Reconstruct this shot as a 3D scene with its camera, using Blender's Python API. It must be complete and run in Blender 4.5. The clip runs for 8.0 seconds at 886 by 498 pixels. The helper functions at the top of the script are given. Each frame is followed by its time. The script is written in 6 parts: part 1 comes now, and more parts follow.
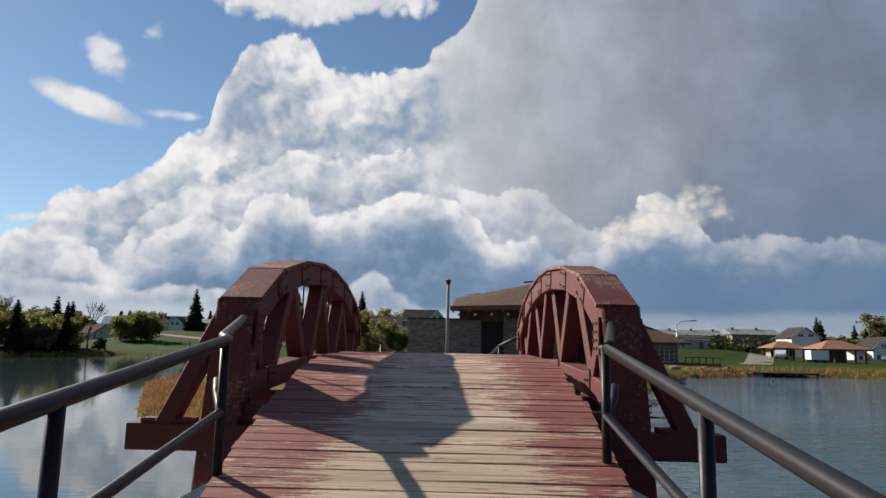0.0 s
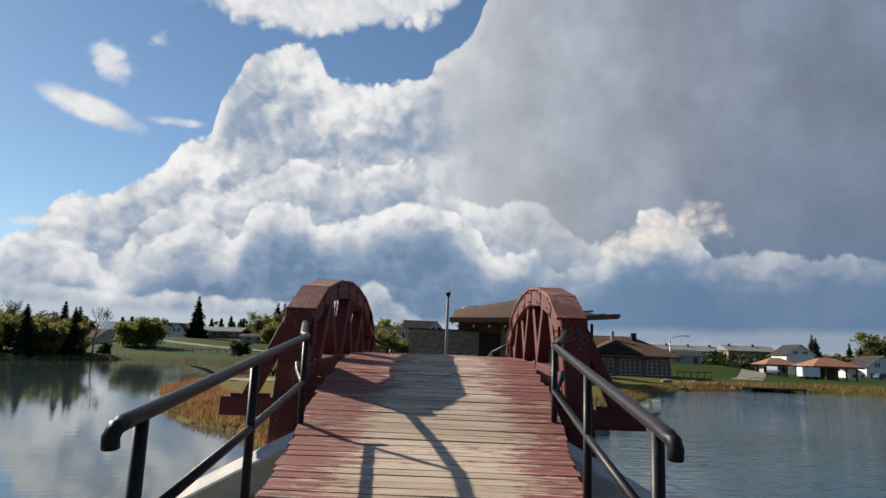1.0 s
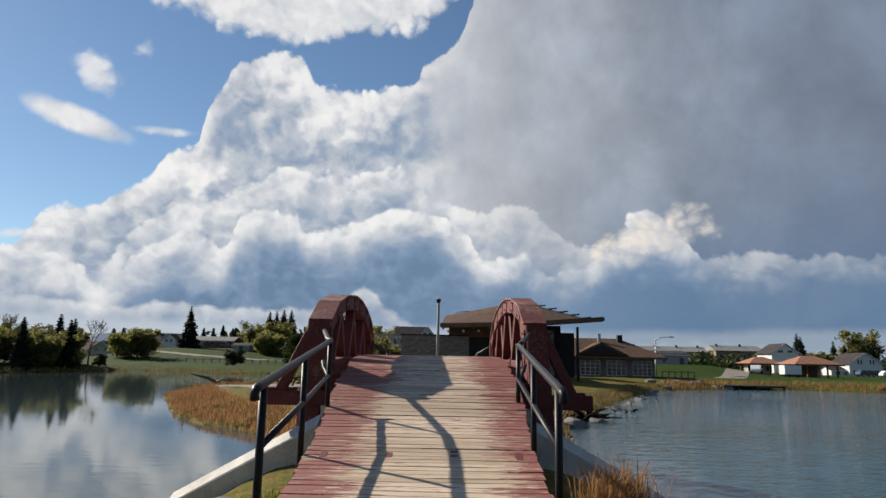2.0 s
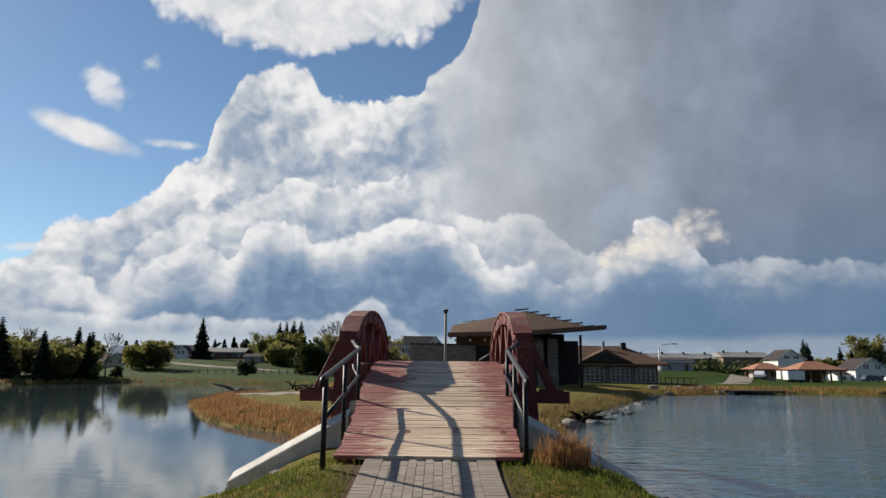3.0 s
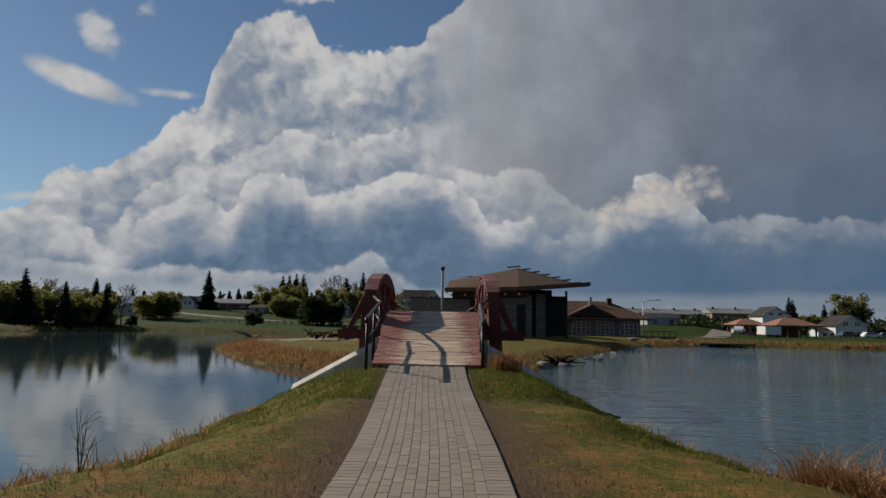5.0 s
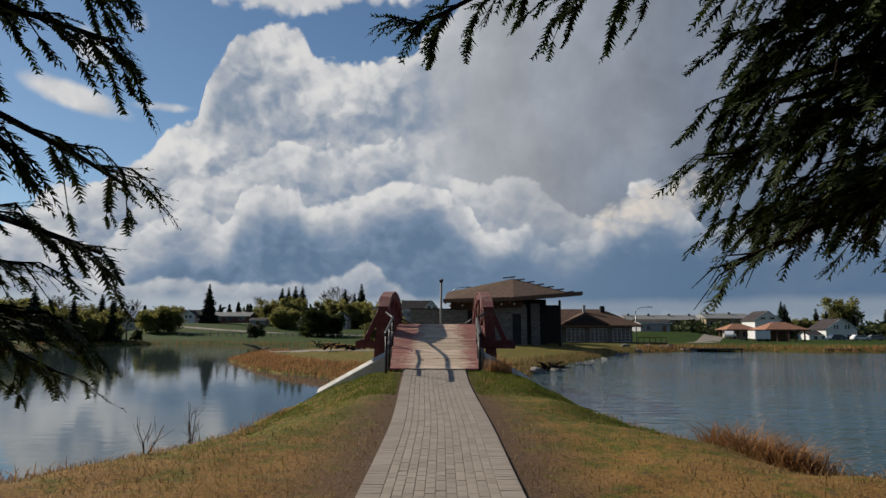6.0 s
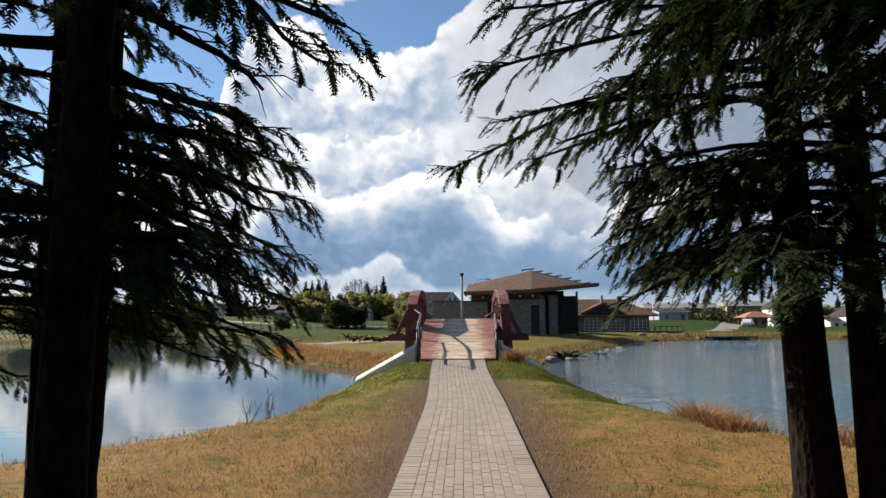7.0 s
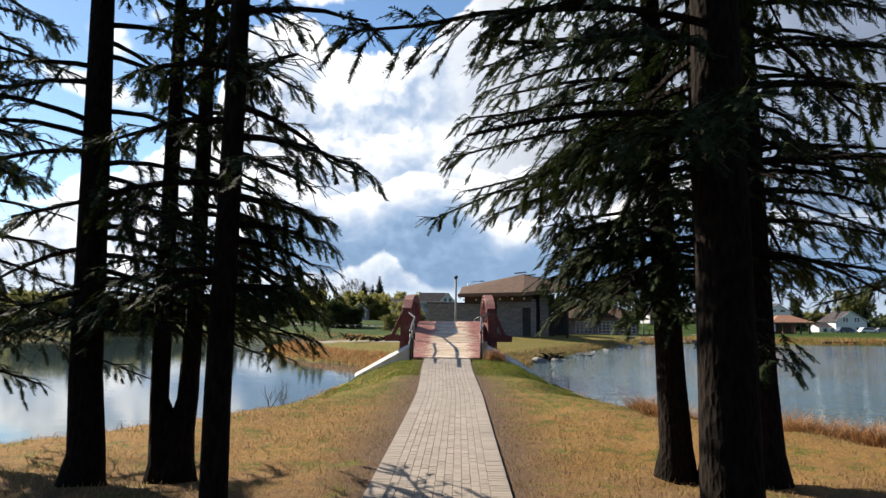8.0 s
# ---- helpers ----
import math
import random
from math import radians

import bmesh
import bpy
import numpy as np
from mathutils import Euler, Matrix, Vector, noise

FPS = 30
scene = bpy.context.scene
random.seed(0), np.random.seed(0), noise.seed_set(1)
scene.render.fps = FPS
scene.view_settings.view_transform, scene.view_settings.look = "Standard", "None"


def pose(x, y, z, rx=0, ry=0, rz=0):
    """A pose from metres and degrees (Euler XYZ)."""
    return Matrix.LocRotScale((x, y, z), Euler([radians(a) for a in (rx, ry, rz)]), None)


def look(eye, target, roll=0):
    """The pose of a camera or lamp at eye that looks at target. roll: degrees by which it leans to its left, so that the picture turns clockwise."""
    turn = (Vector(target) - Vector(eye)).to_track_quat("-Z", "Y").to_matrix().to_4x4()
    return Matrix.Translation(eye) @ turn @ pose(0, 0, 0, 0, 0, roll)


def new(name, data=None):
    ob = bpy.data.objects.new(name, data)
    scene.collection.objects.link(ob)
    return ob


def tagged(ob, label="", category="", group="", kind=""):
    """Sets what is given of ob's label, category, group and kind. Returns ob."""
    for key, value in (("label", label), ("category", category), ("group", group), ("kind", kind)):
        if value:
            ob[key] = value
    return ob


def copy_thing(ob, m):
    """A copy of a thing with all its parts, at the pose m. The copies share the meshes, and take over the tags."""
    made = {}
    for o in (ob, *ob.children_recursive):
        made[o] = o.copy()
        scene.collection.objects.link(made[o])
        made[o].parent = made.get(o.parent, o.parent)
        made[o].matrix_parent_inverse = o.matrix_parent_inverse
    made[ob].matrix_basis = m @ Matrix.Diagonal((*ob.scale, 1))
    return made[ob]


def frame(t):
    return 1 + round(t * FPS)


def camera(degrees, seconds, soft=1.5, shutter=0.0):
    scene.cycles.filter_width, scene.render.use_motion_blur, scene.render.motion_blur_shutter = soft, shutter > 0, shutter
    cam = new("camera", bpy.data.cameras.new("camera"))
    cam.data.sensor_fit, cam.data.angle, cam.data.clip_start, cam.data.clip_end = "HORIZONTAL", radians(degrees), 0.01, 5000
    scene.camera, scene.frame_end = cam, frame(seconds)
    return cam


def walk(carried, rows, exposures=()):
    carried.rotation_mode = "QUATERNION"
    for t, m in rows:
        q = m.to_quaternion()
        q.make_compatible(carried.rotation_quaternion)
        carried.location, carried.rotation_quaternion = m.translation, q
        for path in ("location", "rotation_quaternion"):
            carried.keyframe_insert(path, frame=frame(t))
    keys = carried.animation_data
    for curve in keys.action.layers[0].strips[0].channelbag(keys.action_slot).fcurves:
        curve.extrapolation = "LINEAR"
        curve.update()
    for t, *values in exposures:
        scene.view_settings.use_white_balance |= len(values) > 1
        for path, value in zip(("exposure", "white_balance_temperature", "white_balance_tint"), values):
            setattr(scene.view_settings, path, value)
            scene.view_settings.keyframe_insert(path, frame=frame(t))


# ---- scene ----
cam = camera(68.0, 8.0)
PATH = [
    (0, (0.20, -0.93, 1.449), (0.178, 1.049, 1.737), 1.2),
    (0.5, (0.214, -2.213, 1.34), (0.172, -0.231, 1.6), 1.5),
    (1, (0.16, -3.42, 1.294), (0.137, -1.446, 1.616), 2.2),
    (1.5, (0.18, -4.565, 1.238), (0.195, -2.592, 1.565), 1.3),
    (3, (0.243, -8.418, 1.06), (0.228, -6.452, 1.426), 0.6),
    (3.5, (0.339, -9.821, 0.976), (0.361, -7.846, 1.294), 1.1),
    (4, (0.416, -11.335, 0.884), (0.384, -9.347, 1.103), 1.0),
    (4.5, (0.397, -12.862, 0.842), (0.363, -10.874, 1.062), 2.0),
    (5, (0.405, -14.173, 0.877), (0.395, -12.186, 1.105), 1.2),
    (6.5, (0.175, -19.237, 1.004), (0.158, -17.254, 1.266), -0.3),
    (7, (0.185, -20.60, 1.10), (0.126, -18.613, 1.326), -0.3),
    (7.5, (0.33, -21.653, 1.115), (0.281, -19.67, 1.364), 0.7),
    (8, (0.441, -23.24, 1.198), (0.392, -21.253, 1.424), 0.5),
]
EXPOSURES = [(0.0, 0.45), (4.5, 0.40), (4.75, 0.15), (5.0, -0.25), (5.3, -0.25), (6.3, 0.30), (6.5, 0.42), (7.0, 0.90), (7.5, 1.12), (8.0, 1.20)]
walk(cam, [(t, look(e, g, r)) for t, e, g, r in PATH], EXPOSURES)

# ---------------------------------------------------------------- light
SUN_AZ, SUN_EL = -54.0, 29.0
sun_way = Vector((math.sin(radians(SUN_AZ)) * math.cos(radians(SUN_EL)),
                  math.cos(radians(SUN_AZ)) * math.cos(radians(SUN_EL)),
                  math.sin(radians(SUN_EL))))
sun = new("sun", bpy.data.lights.new("sun", "SUN"))
sun.data.energy, sun.data.angle, sun.data.color = 5.0, radians(0.55), (1.0, 0.90, 0.76)
sun.matrix_world = look(sun_way * 60, (0, 0, 0))


class Net:
    """Short-hand for building a node tree: every call adds a node and gives its output."""

    def __init__(self, tree):
        self.tree = tree
        self.n, self.l = tree.nodes, tree.links

    def put(self, node, **values):
        for key, v in values.items():
            k = int(key[1:]) if key[0] == "i" and key[1:].isdigit() else key
            self.join(v, node.inputs[k])
        return node

    def join(self, v, socket):
        if isinstance(v, bpy.types.NodeSocket):
            self.l.new(v, socket)
        elif isinstance(v, (tuple, list)) and len(v) == 3 and socket.type == "RGBA":
            socket.default_value = (*v, 1)
        else:
            socket.default_value = v

    def math(self, op, a, b=0.0, c=0.0, clamp=False):
        node = self.n.new("ShaderNodeMath")
        node.operation, node.use_clamp = op, clamp
        for i, v in enumerate((a, b, c)):
            self.join(v, node.inputs[i])
        return node.outputs[0]

    def vmath(self, op, a, b=(0, 0, 0), scale=1.0):
        node = self.n.new("ShaderNodeVectorMath")
        node.operation = op
        self.join(a, node.inputs[0])
        self.join(b, node.inputs[1])
        if op == "SCALE":
            self.join(scale, node.inputs[3])
        return node.outputs[0]

    def noise(self, vec, scale, detail=4, rough=0.55, lac=2.0, distort=0.0, dims="3D"):
        node = self.n.new("ShaderNodeTexNoise")
        node.noise_dimensions = dims
        self.put(node, Vector=vec, Scale=scale, Detail=detail, Roughness=rough, Lacunarity=lac, Distortion=distort)
        return node.outputs[0]

    def voronoi(self, vec, scale, feature="F1", out=0, rand=1.0):
        node = self.n.new("ShaderNodeTexVoronoi")
        node.feature = feature
        self.put(node, Vector=vec, Scale=scale, Randomness=rand)
        return node.outputs[out]

    def ramp(self, fac, stops, mode="LINEAR"):
        node = self.n.new("ShaderNodeValToRGB")
        node.color_ramp.interpolation = mode
        el = node.color_ramp.elements
        while len(el) < len(stops):
            el.new(0.5)
        for e, (p, c) in zip(el, stops):
            e.position = p
            e.color = (*c, 1) if isinstance(c, (tuple, list)) else (c, c, c, 1)
        self.join(fac, node.inputs[0])
        return node.outputs[0]

    def mix(self, fac, a, b, blend="MIX"):
        node = self.n.new("ShaderNodeMix")
        node.data_type, node.blend_type = "RGBA", blend
        self.join(fac, node.inputs[0])
        self.join(a, node.inputs[6])
        self.join(b, node.inputs[7])
        return node.outputs[2]

    def step(self, v, lo, hi):
        node = self.n.new("ShaderNodeMapRange")
        node.interpolation_type = "SMOOTHSTEP"
        self.put(node, i0=v, i1=lo, i2=hi, i3=0.0, i4=1.0)
        return node.outputs[0]

    def xyz(self, x, y, z):
        node = self.n.new("ShaderNodeCombineXYZ")
        self.put(node, i0=x, i1=y, i2=z)
        return node.outputs[0]

    def split(self, v):
        node = self.n.new("ShaderNodeSeparateXYZ")
        self.join(v, node.inputs[0])
        return node.outputs


def make_sky():
    world = bpy.data.worlds.new("sky")
    scene.world = world
    world.use_nodes = True
    tree = world.node_tree
    tree.nodes.clear()
    g = Net(tree)
    way = g.n.new("ShaderNodeTexCoord").outputs["Generated"]
    x, y, z = g.split(way)
    az = g.math("MULTIPLY", g.math("ARCTAN2", x, y), 57.2958)
    el = g.math("MULTIPLY", g.math("ARCSINE", z), 57.2958)

    air = g.n.new("ShaderNodeTexSky")
    air.sky_type, air.sun_disc = "NISHITA", False
    air.sun_elevation, air.sun_rotation = radians(SUN_EL), radians(SUN_AZ)
    air.air_density, air.dust_density, air.ozone_density = 1.0, 0.1, 2.0
    clear = g.mix(1.0, air.outputs[0], (0.094, 0.104, 0.110), "MULTIPLY")

    # cloud relief: domes of three sizes, in degrees of azimuth and elevation
    p = g.xyz(az, g.math("MULTIPLY", el, 1.12), 0.0)
    warp = g.n.new("ShaderNodeTexNoise")
    g.put(warp, Vector=p, Scale=0.22, Detail=4.0, Roughness=0.6)
    bend = g.vmath("SCALE", g.vmath("SUBTRACT", warp.outputs["Color"], (0.5, 0.5, 0.5)), scale=3.4)

    def domes(at):
        q = g.vmath("ADD", at, bend)
        h = g.math("MULTIPLY_ADD", g.voronoi(q, 0.15, "SMOOTH_F1"), -3.6, 1.55)
        h = g.math("ADD", h, g.math("MULTIPLY_ADD", g.voronoi(q, 0.36, "SMOOTH_F1"), -2.2, 0.95))
        h = g.math("ADD", h, g.math("MULTIPLY_ADD", g.voronoi(q, 0.95), -0.95, 0.42))
        return g.math("ADD", h, g.math("MULTIPLY_ADD", g.noise(q, 0.8, 6.0, 0.58), 1.1, -0.55))

    def relief_of(seed):
        """Height of the billows and how much they face the sun, up and to the left."""
        at = g.vmath("ADD", p, seed)
        h = domes(at)
        return h, g.math("SUBTRACT", h, domes(g.vmath("ADD", at, (-0.95, 0.95, 0.0))))

    def curve(stops, span=40.0):
        """A height over azimuth, in degrees."""
        f = g.math("DIVIDE", g.math("ADD", az, 60.0), 120.0, clamp=True)
        return g.math("MULTIPLY", g.ramp(f, [((v + 60.0) / 120.0, h / span) for v, h in stops]), span)

    def blob(a0, e0, ra, re, turn=0.0):
        """1 in the middle of an ellipse, 0 on its rim, negative outside."""
        c, s = math.cos(radians(turn)), math.sin(radians(turn))
        da, de = g.math("SUBTRACT", az, a0), g.math("SUBTRACT", el, e0)
        u = g.math("ADD", g.math("MULTIPLY", da, c / ra), g.math("MULTIPLY", de, s / ra))
        v = g.math("SUBTRACT", g.math("MULTIPLY", de, c / re), g.math("MULTIPLY", da, s / re))
        return g.math("SUBTRACT", 1.0, g.math("SQRT", g.math("ADD", g.math("MULTIPLY", u, u), g.math("MULTIPLY", v, v))))

    def inv(v):
        return g.math("SUBTRACT", 1.0, v)

    def times(*v):
        out = v[0]
        for w in v[1:]:
            out = g.math("MULTIPLY", out, w)
        return out

    ha, fa = relief_of((0.0, 0.0, 0.0))
    hb, fb = relief_of((37.0, 11.0, 5.0))
    hc, fc = relief_of((71.0, 23.0, 9.0))
    broad = g.noise(p, 0.10, 3.0, 0.55)
    veil = g.noise(g.vmath("MULTIPLY", p, (1.0, 0.6, 1.0)), 0.16, 5.0, 0.55)
    tone_stops = [(0.0, (0.175, 0.275, 0.42)), (0.22, (0.25, 0.36, 0.52)), (0.45, (0.40, 0.48, 0.61)), (0.66, (0.66, 0.70, 0.76)), (0.86, (0.96, 0.96, 0.97)), (1.0, (1.06, 1.05, 1.03))]

    def tone(lit):
        return g.ramp(g.math("MULTIPLY_ADD", lit, 1.0, -0.04), tone_stops)

    # the great bank: a stepped tower that climbs out of view, turning into a smooth storm veil
    top = curve([(-60, 5), (-35.5, 6.2), (-33, 8.6), (-32, 10.7), (-27.9, 11.6), (-27, 13.2), (-24.6, 14.3), (-23.6, 16.2), (-21.2, 17.4), (-20.5, 21.2), (-19.5, 22.4),
                 (-18.4, 24.4), (-15.7, 25.7), (-13, 25.6), (-11.4, 23.6), (-9.6, 23.7), (-6.1, 23.2), (-2.7, 23.8), (-1.8, 25.8), (1.4, 27.6), (2.8, 31.5), (6, 40), (60, 40)])
    ra = g.math("ADD", g.math("SUBTRACT", top, el), g.math("MULTIPLY", ha, 0.55))
    cloud_a = g.step(ra, -0.05, 0.40)
    smooth = g.step(g.math("ADD", az, g.math("MULTIPLY", ha, 1.0)), -6.0, 6.0)
    lit_a = g.math("ADD", 0.64, times(fa, g.math("MULTIPLY_ADD", smooth, -0.17, 0.22)))
    lit_a = g.math("ADD", lit_a, times(inv(g.step(ra, 0.4, 4.5)), 0.20))
    lit_a = g.math("ADD", lit_a, g.math("MULTIPLY_ADD", broad, 1.2, -0.64))
    storm = g.ramp(g.math("DIVIDE", g.math("ADD", g.math("ADD", az, g.math("MULTIPLY_ADD", veil, 16.0, -8.0)), 10.0), 55.0, clamp=True),
                   [(0.0, (0.80, 0.81, 0.83)), (0.2, (0.58, 0.61, 0.66)), (0.42, (0.40, 0.445, 0.52)), (0.65, (0.255, 0.305, 0.40)), (1.0, (0.19, 0.235, 0.33))])
    patch = g.noise(g.vmath("ADD", g.vmath("MULTIPLY", p, (1.0, 0.8, 1.0)), bend), 0.13, 6.0, 0.55)
    storm = g.mix(1.0, storm, g.ramp(patch, [(0.3, 0.82), (0.5, 1.0), (0.7, 1.22)]), "MULTIPLY")
    low_storm = times(inv(g.step(g.math("ADD", el, g.math("MULTIPLY", hb, 1.2)), 6.0, 17.0)), g.step(az, 8.0, 22.0))
    storm = g.mix(times(low_storm, 0.75), storm, (0.155, 0.235, 0.36))
    body = g.mix(smooth, tone(lit_a), storm)

    # nearer banks: bright along the crest, blue-grey in the body
    second = curve([(-60, 2), (-27, 7.5), (-25, 11.0), (-22.8, 13.4), (-19, 13.6), (-16.5, 15.0), (-14.3, 17.4), (-12, 16.0), (-8, 15.6), (-4, 16.8), (0, 15.2), (3, 13.2), (7, 14.2), (9.5, 12.5), (13, 10), (60, 5)])
    rb = g.math("ADD", g.math("SUBTRACT", second, el), g.math("MULTIPLY", hb, 0.75))
    lit_b = g.math("ADD", g.math("ADD", 0.56, times(fb, 0.20)), times(inv(g.step(rb, 0.2, 4.5)), 0.24))
    show_b = times(g.step(rb, 0.0, 0.6), g.math("MULTIPLY_ADD", g.step(az, -2.0, 8.0), -0.45, 0.95))
    body = g.mix(show_b, body, tone(lit_b))
    front = curve([(-60, 6), (-35, 7.0), (-30.6, 8.0), (-28.9, 7.2), (-27.7, 5.6), (-25.1, 8.0), (-22.2, 9.8), (-19.5, 10.0), (-18.5, 9.0), (-17.3, 12.0), (-15, 12.7), (-12.6, 12.6), (-12, 11.2),
                   (-9.2, 11.8), (-5.3, 12.8), (-0.8, 13.2), (2.3, 11.6), (3.6, 9.4), (7.7, 9.7), (9.7, 8.0), (13.2, 9.0), (15.6, 11.2), (18, 12.5), (20.3, 10.8), (23, 8.0), (28, 6.5), (34, 8), (60, 6)])
    rc = g.math("ADD", g.math("SUBTRACT", front, el), g.math("MULTIPLY", hc, 0.55))
    sunlit = g.math("MULTIPLY_ADD", g.step(az, 1.0, 12.0), -0.26, 1.0)
    lit_c = g.math("ADD", times(g.math("ADD", 0.46, times(inv(g.step(rc, 0.2, 4.2)), 0.42)), sunlit), times(fc, 0.19))
    lit_c = g.math("SUBTRACT", lit_c, times(g.step(rc, 2.2, 5.5), 0.34))
    body = g.mix(times(g.step(rc, 0.0, 0.45), g.math("MULTIPLY_ADD", g.step(az, 20.0, 27.0), -0.7, 1.0)), body, tone(lit_c))
    # the sunlit tower in the storm, warm on its shoulders
    turret = g.step(g.math("ADD", blob(18.0, 10.4, 5.2, 2.7, 8), g.math("MULTIPLY", hb, 0.42)), 0.02, 0.8)
    body = g.mix(times(turret, 0.9), body, g.ramp(g.math("ADD", 0.66, times(fb, 0.22)), [(0.2, (0.40, 0.46, 0.57)), (0.55, (0.72, 0.72, 0.74)), (0.85, (1.06, 0.97, 0.86))]))
    # slate base, then far puffs, then the pale band on the horizon
    slate = times(g.step(g.math("ADD", az, g.math("MULTIPLY", hc, 2.0)), -12.0, 14.0), inv(g.step(g.math("ADD", g.math("MULTIPLY_ADD", az, -0.05, el), g.math("MULTIPLY", hc, 0.8)), 4.2, 8.6)))
    body = g.mix(times(slate, 0.85), body, g.mix(g.step(az, 4.0, 26.0), (0.215, 0.325, 0.485), (0.135, 0.235, 0.385)))
    puffs = curve([(-60, 4.2), (-34, 4.6), (-28, 4.2), (-22, 4.6), (-15, 4.2), (-9, 5.0), (-6.5, 6.2), (-5, 4.8), (-2, 3.4), (6, 2.2), (60, 1.0)])
    rd = g.math("ADD", g.math("SUBTRACT", puffs, el), g.math("MULTIPLY", hb, 0.45))
    body = g.mix(times(g.step(rd, 0.0, 0.6), 0.7), body, tone(g.math("ADD", g.math("ADD", 0.62, times(fb, 0.16)), times(inv(g.step(rd, 0.0, 1.6)), 0.18))))
    sky = g.mix(cloud_a, clear, body)

    # loose clouds in the clear air
    def loose(shape, rough, lo, hi):
        return g.step(g.math("ADD", shape, g.math("MULTIPLY", ha, rough)), lo, hi)

    lens = loose(blob(-30.4, 17.75, 4.9, 1.2, -13), 0.10, 0.0, 0.55)
    tail = times(loose(blob(-23.8, 17.9, 3.6, 0.5, 3), 0.25, 0.1, 0.9), 0.7)
    wisp = times(loose(blob(-29.4, 21.5, 3.6, 1.7, -38), 0.42, 0.2, 1.0), 0.85)
    scrap = times(loose(blob(-25.9, 23.9, 1.6, 1.1, 20), 0.4, 0.3, 1.0), 0.6)
    streak = times(loose(blob(-33.0, 8.8, 2.4, 0.6, 8), 0.3, 0.1, 0.9), 0.8)
    roof = loose(times(blob(-11.5, 32.2, 16, 6.1, 3), 3.0), 0.42, -0.1, 0.5)
    for mask, base in ((roof, 0.84), (lens, 0.84), (tail, 0.8), (wisp, 0.86), (scrap, 0.84), (streak, 0.84)):
        sky = g.mix(mask, sky, tone(g.math("ADD", base, times(fa, 0.11))))
    band = inv(g.step(g.math("ADD", el, g.math("MULTIPLY", hc, 0.12)), 2.3, 3.3))
    haze = g.mix(g.step(az, -10.0, 15.0), (0.60, 0.68, 0.76), (0.37, 0.45, 0.55))
    sky = g.mix(times(band, 0.85), sky, haze)
    back = g.n.new("ShaderNodeBackground")
    g.put(back, Color=sky, Strength=0.62)
    out = g.n.new("ShaderNodeOutputWorld")
    g.l.new(back.outputs[0], out.inputs[0])


make_sky()

# ---------------------------------------------------------------- materials
def material(name):
    m = bpy.data.materials.new(name)
    m.use_nodes = True
    g = Net(m.node_tree)
    shader = m.node_tree.nodes["Principled BSDF"]
    geo = g.n.new("ShaderNodeNewGeometry")
    return m, g, shader, geo.outputs["Position"]


def bump(g, shader, height, strength=0.4, distance=0.01):
    node = g.n.new("ShaderNodeBump")
    g.put(node, Strength=strength, Distance=distance, Height=height)
    g.l.new(node.outputs[0], shader.inputs["Normal"])


def local(g):
    return g.n.new("ShaderNodeTexCoord").outputs["Object"]


def randomness(g):
    return g.n.new("ShaderNodeObjectInfo").outputs["Random"]


def mottled(name, dark, light, scale=3.0, fine=40.0, rough=0.8, relief=0.3, distance=0.01, metal=0.0, vary=0.0, island=False):
    """A surface of two tones, mixed by stains and by grain."""
    m, g, s, p = material(name)
    a = g.noise(p, scale, 5.0, 0.6)
    b = g.noise(p, fine, 4.0, 0.6)
    f = g.math("ADD", g.math("MULTIPLY", a, 0.6), g.math("MULTIPLY", b, 0.4))
    if vary:
        r = g.n.new("ShaderNodeNewGeometry").outputs["Random Per Island"] if island else randomness(g)
        f = g.math("ADD", f, g.math("MULTIPLY_ADD", r, vary, -vary / 2))
    c = g.ramp(f, [(0.33, dark), (0.67, light)])
    g.put(s, **{"Base Color": c, "Metallic": metal, "Roughness": g.math("MULTIPLY_ADD", b, 0.2, rough - 0.1)})
    bump(g, s, b, relief, distance)
    return m


def red_timber(name, red=(0.165, 0.024, 0.020), dark=(0.060, 0.011, 0.010), wood=(0.27, 0.18, 0.13), worn=0.62):
    """Red barn paint, flaking to grey wood along the grain."""
    m, g, s, p = material(name)
    grain = g.noise(g.vmath("MULTIPLY", local(g), (38.0, 5.0, 38.0)), 1.0, 5.0, 0.65)
    blot = g.noise(p, 2.2, 5.0, 0.65)
    tone = g.mix(g.noise(p, 7.0, 4.0), dark, red)
    flake = g.math("ADD", g.math("MULTIPLY", grain, 0.55), g.math("MULTIPLY", blot, 0.45))
    c = g.mix(g.step(flake, worn - 0.03, worn + 0.09), tone, wood)
    g.put(s, **{"Base Color": c, "Roughness": g.math("MULTIPLY_ADD", grain, 0.3, 0.55)})
    bump(g, s, grain, 0.5, 0.006)
    return m


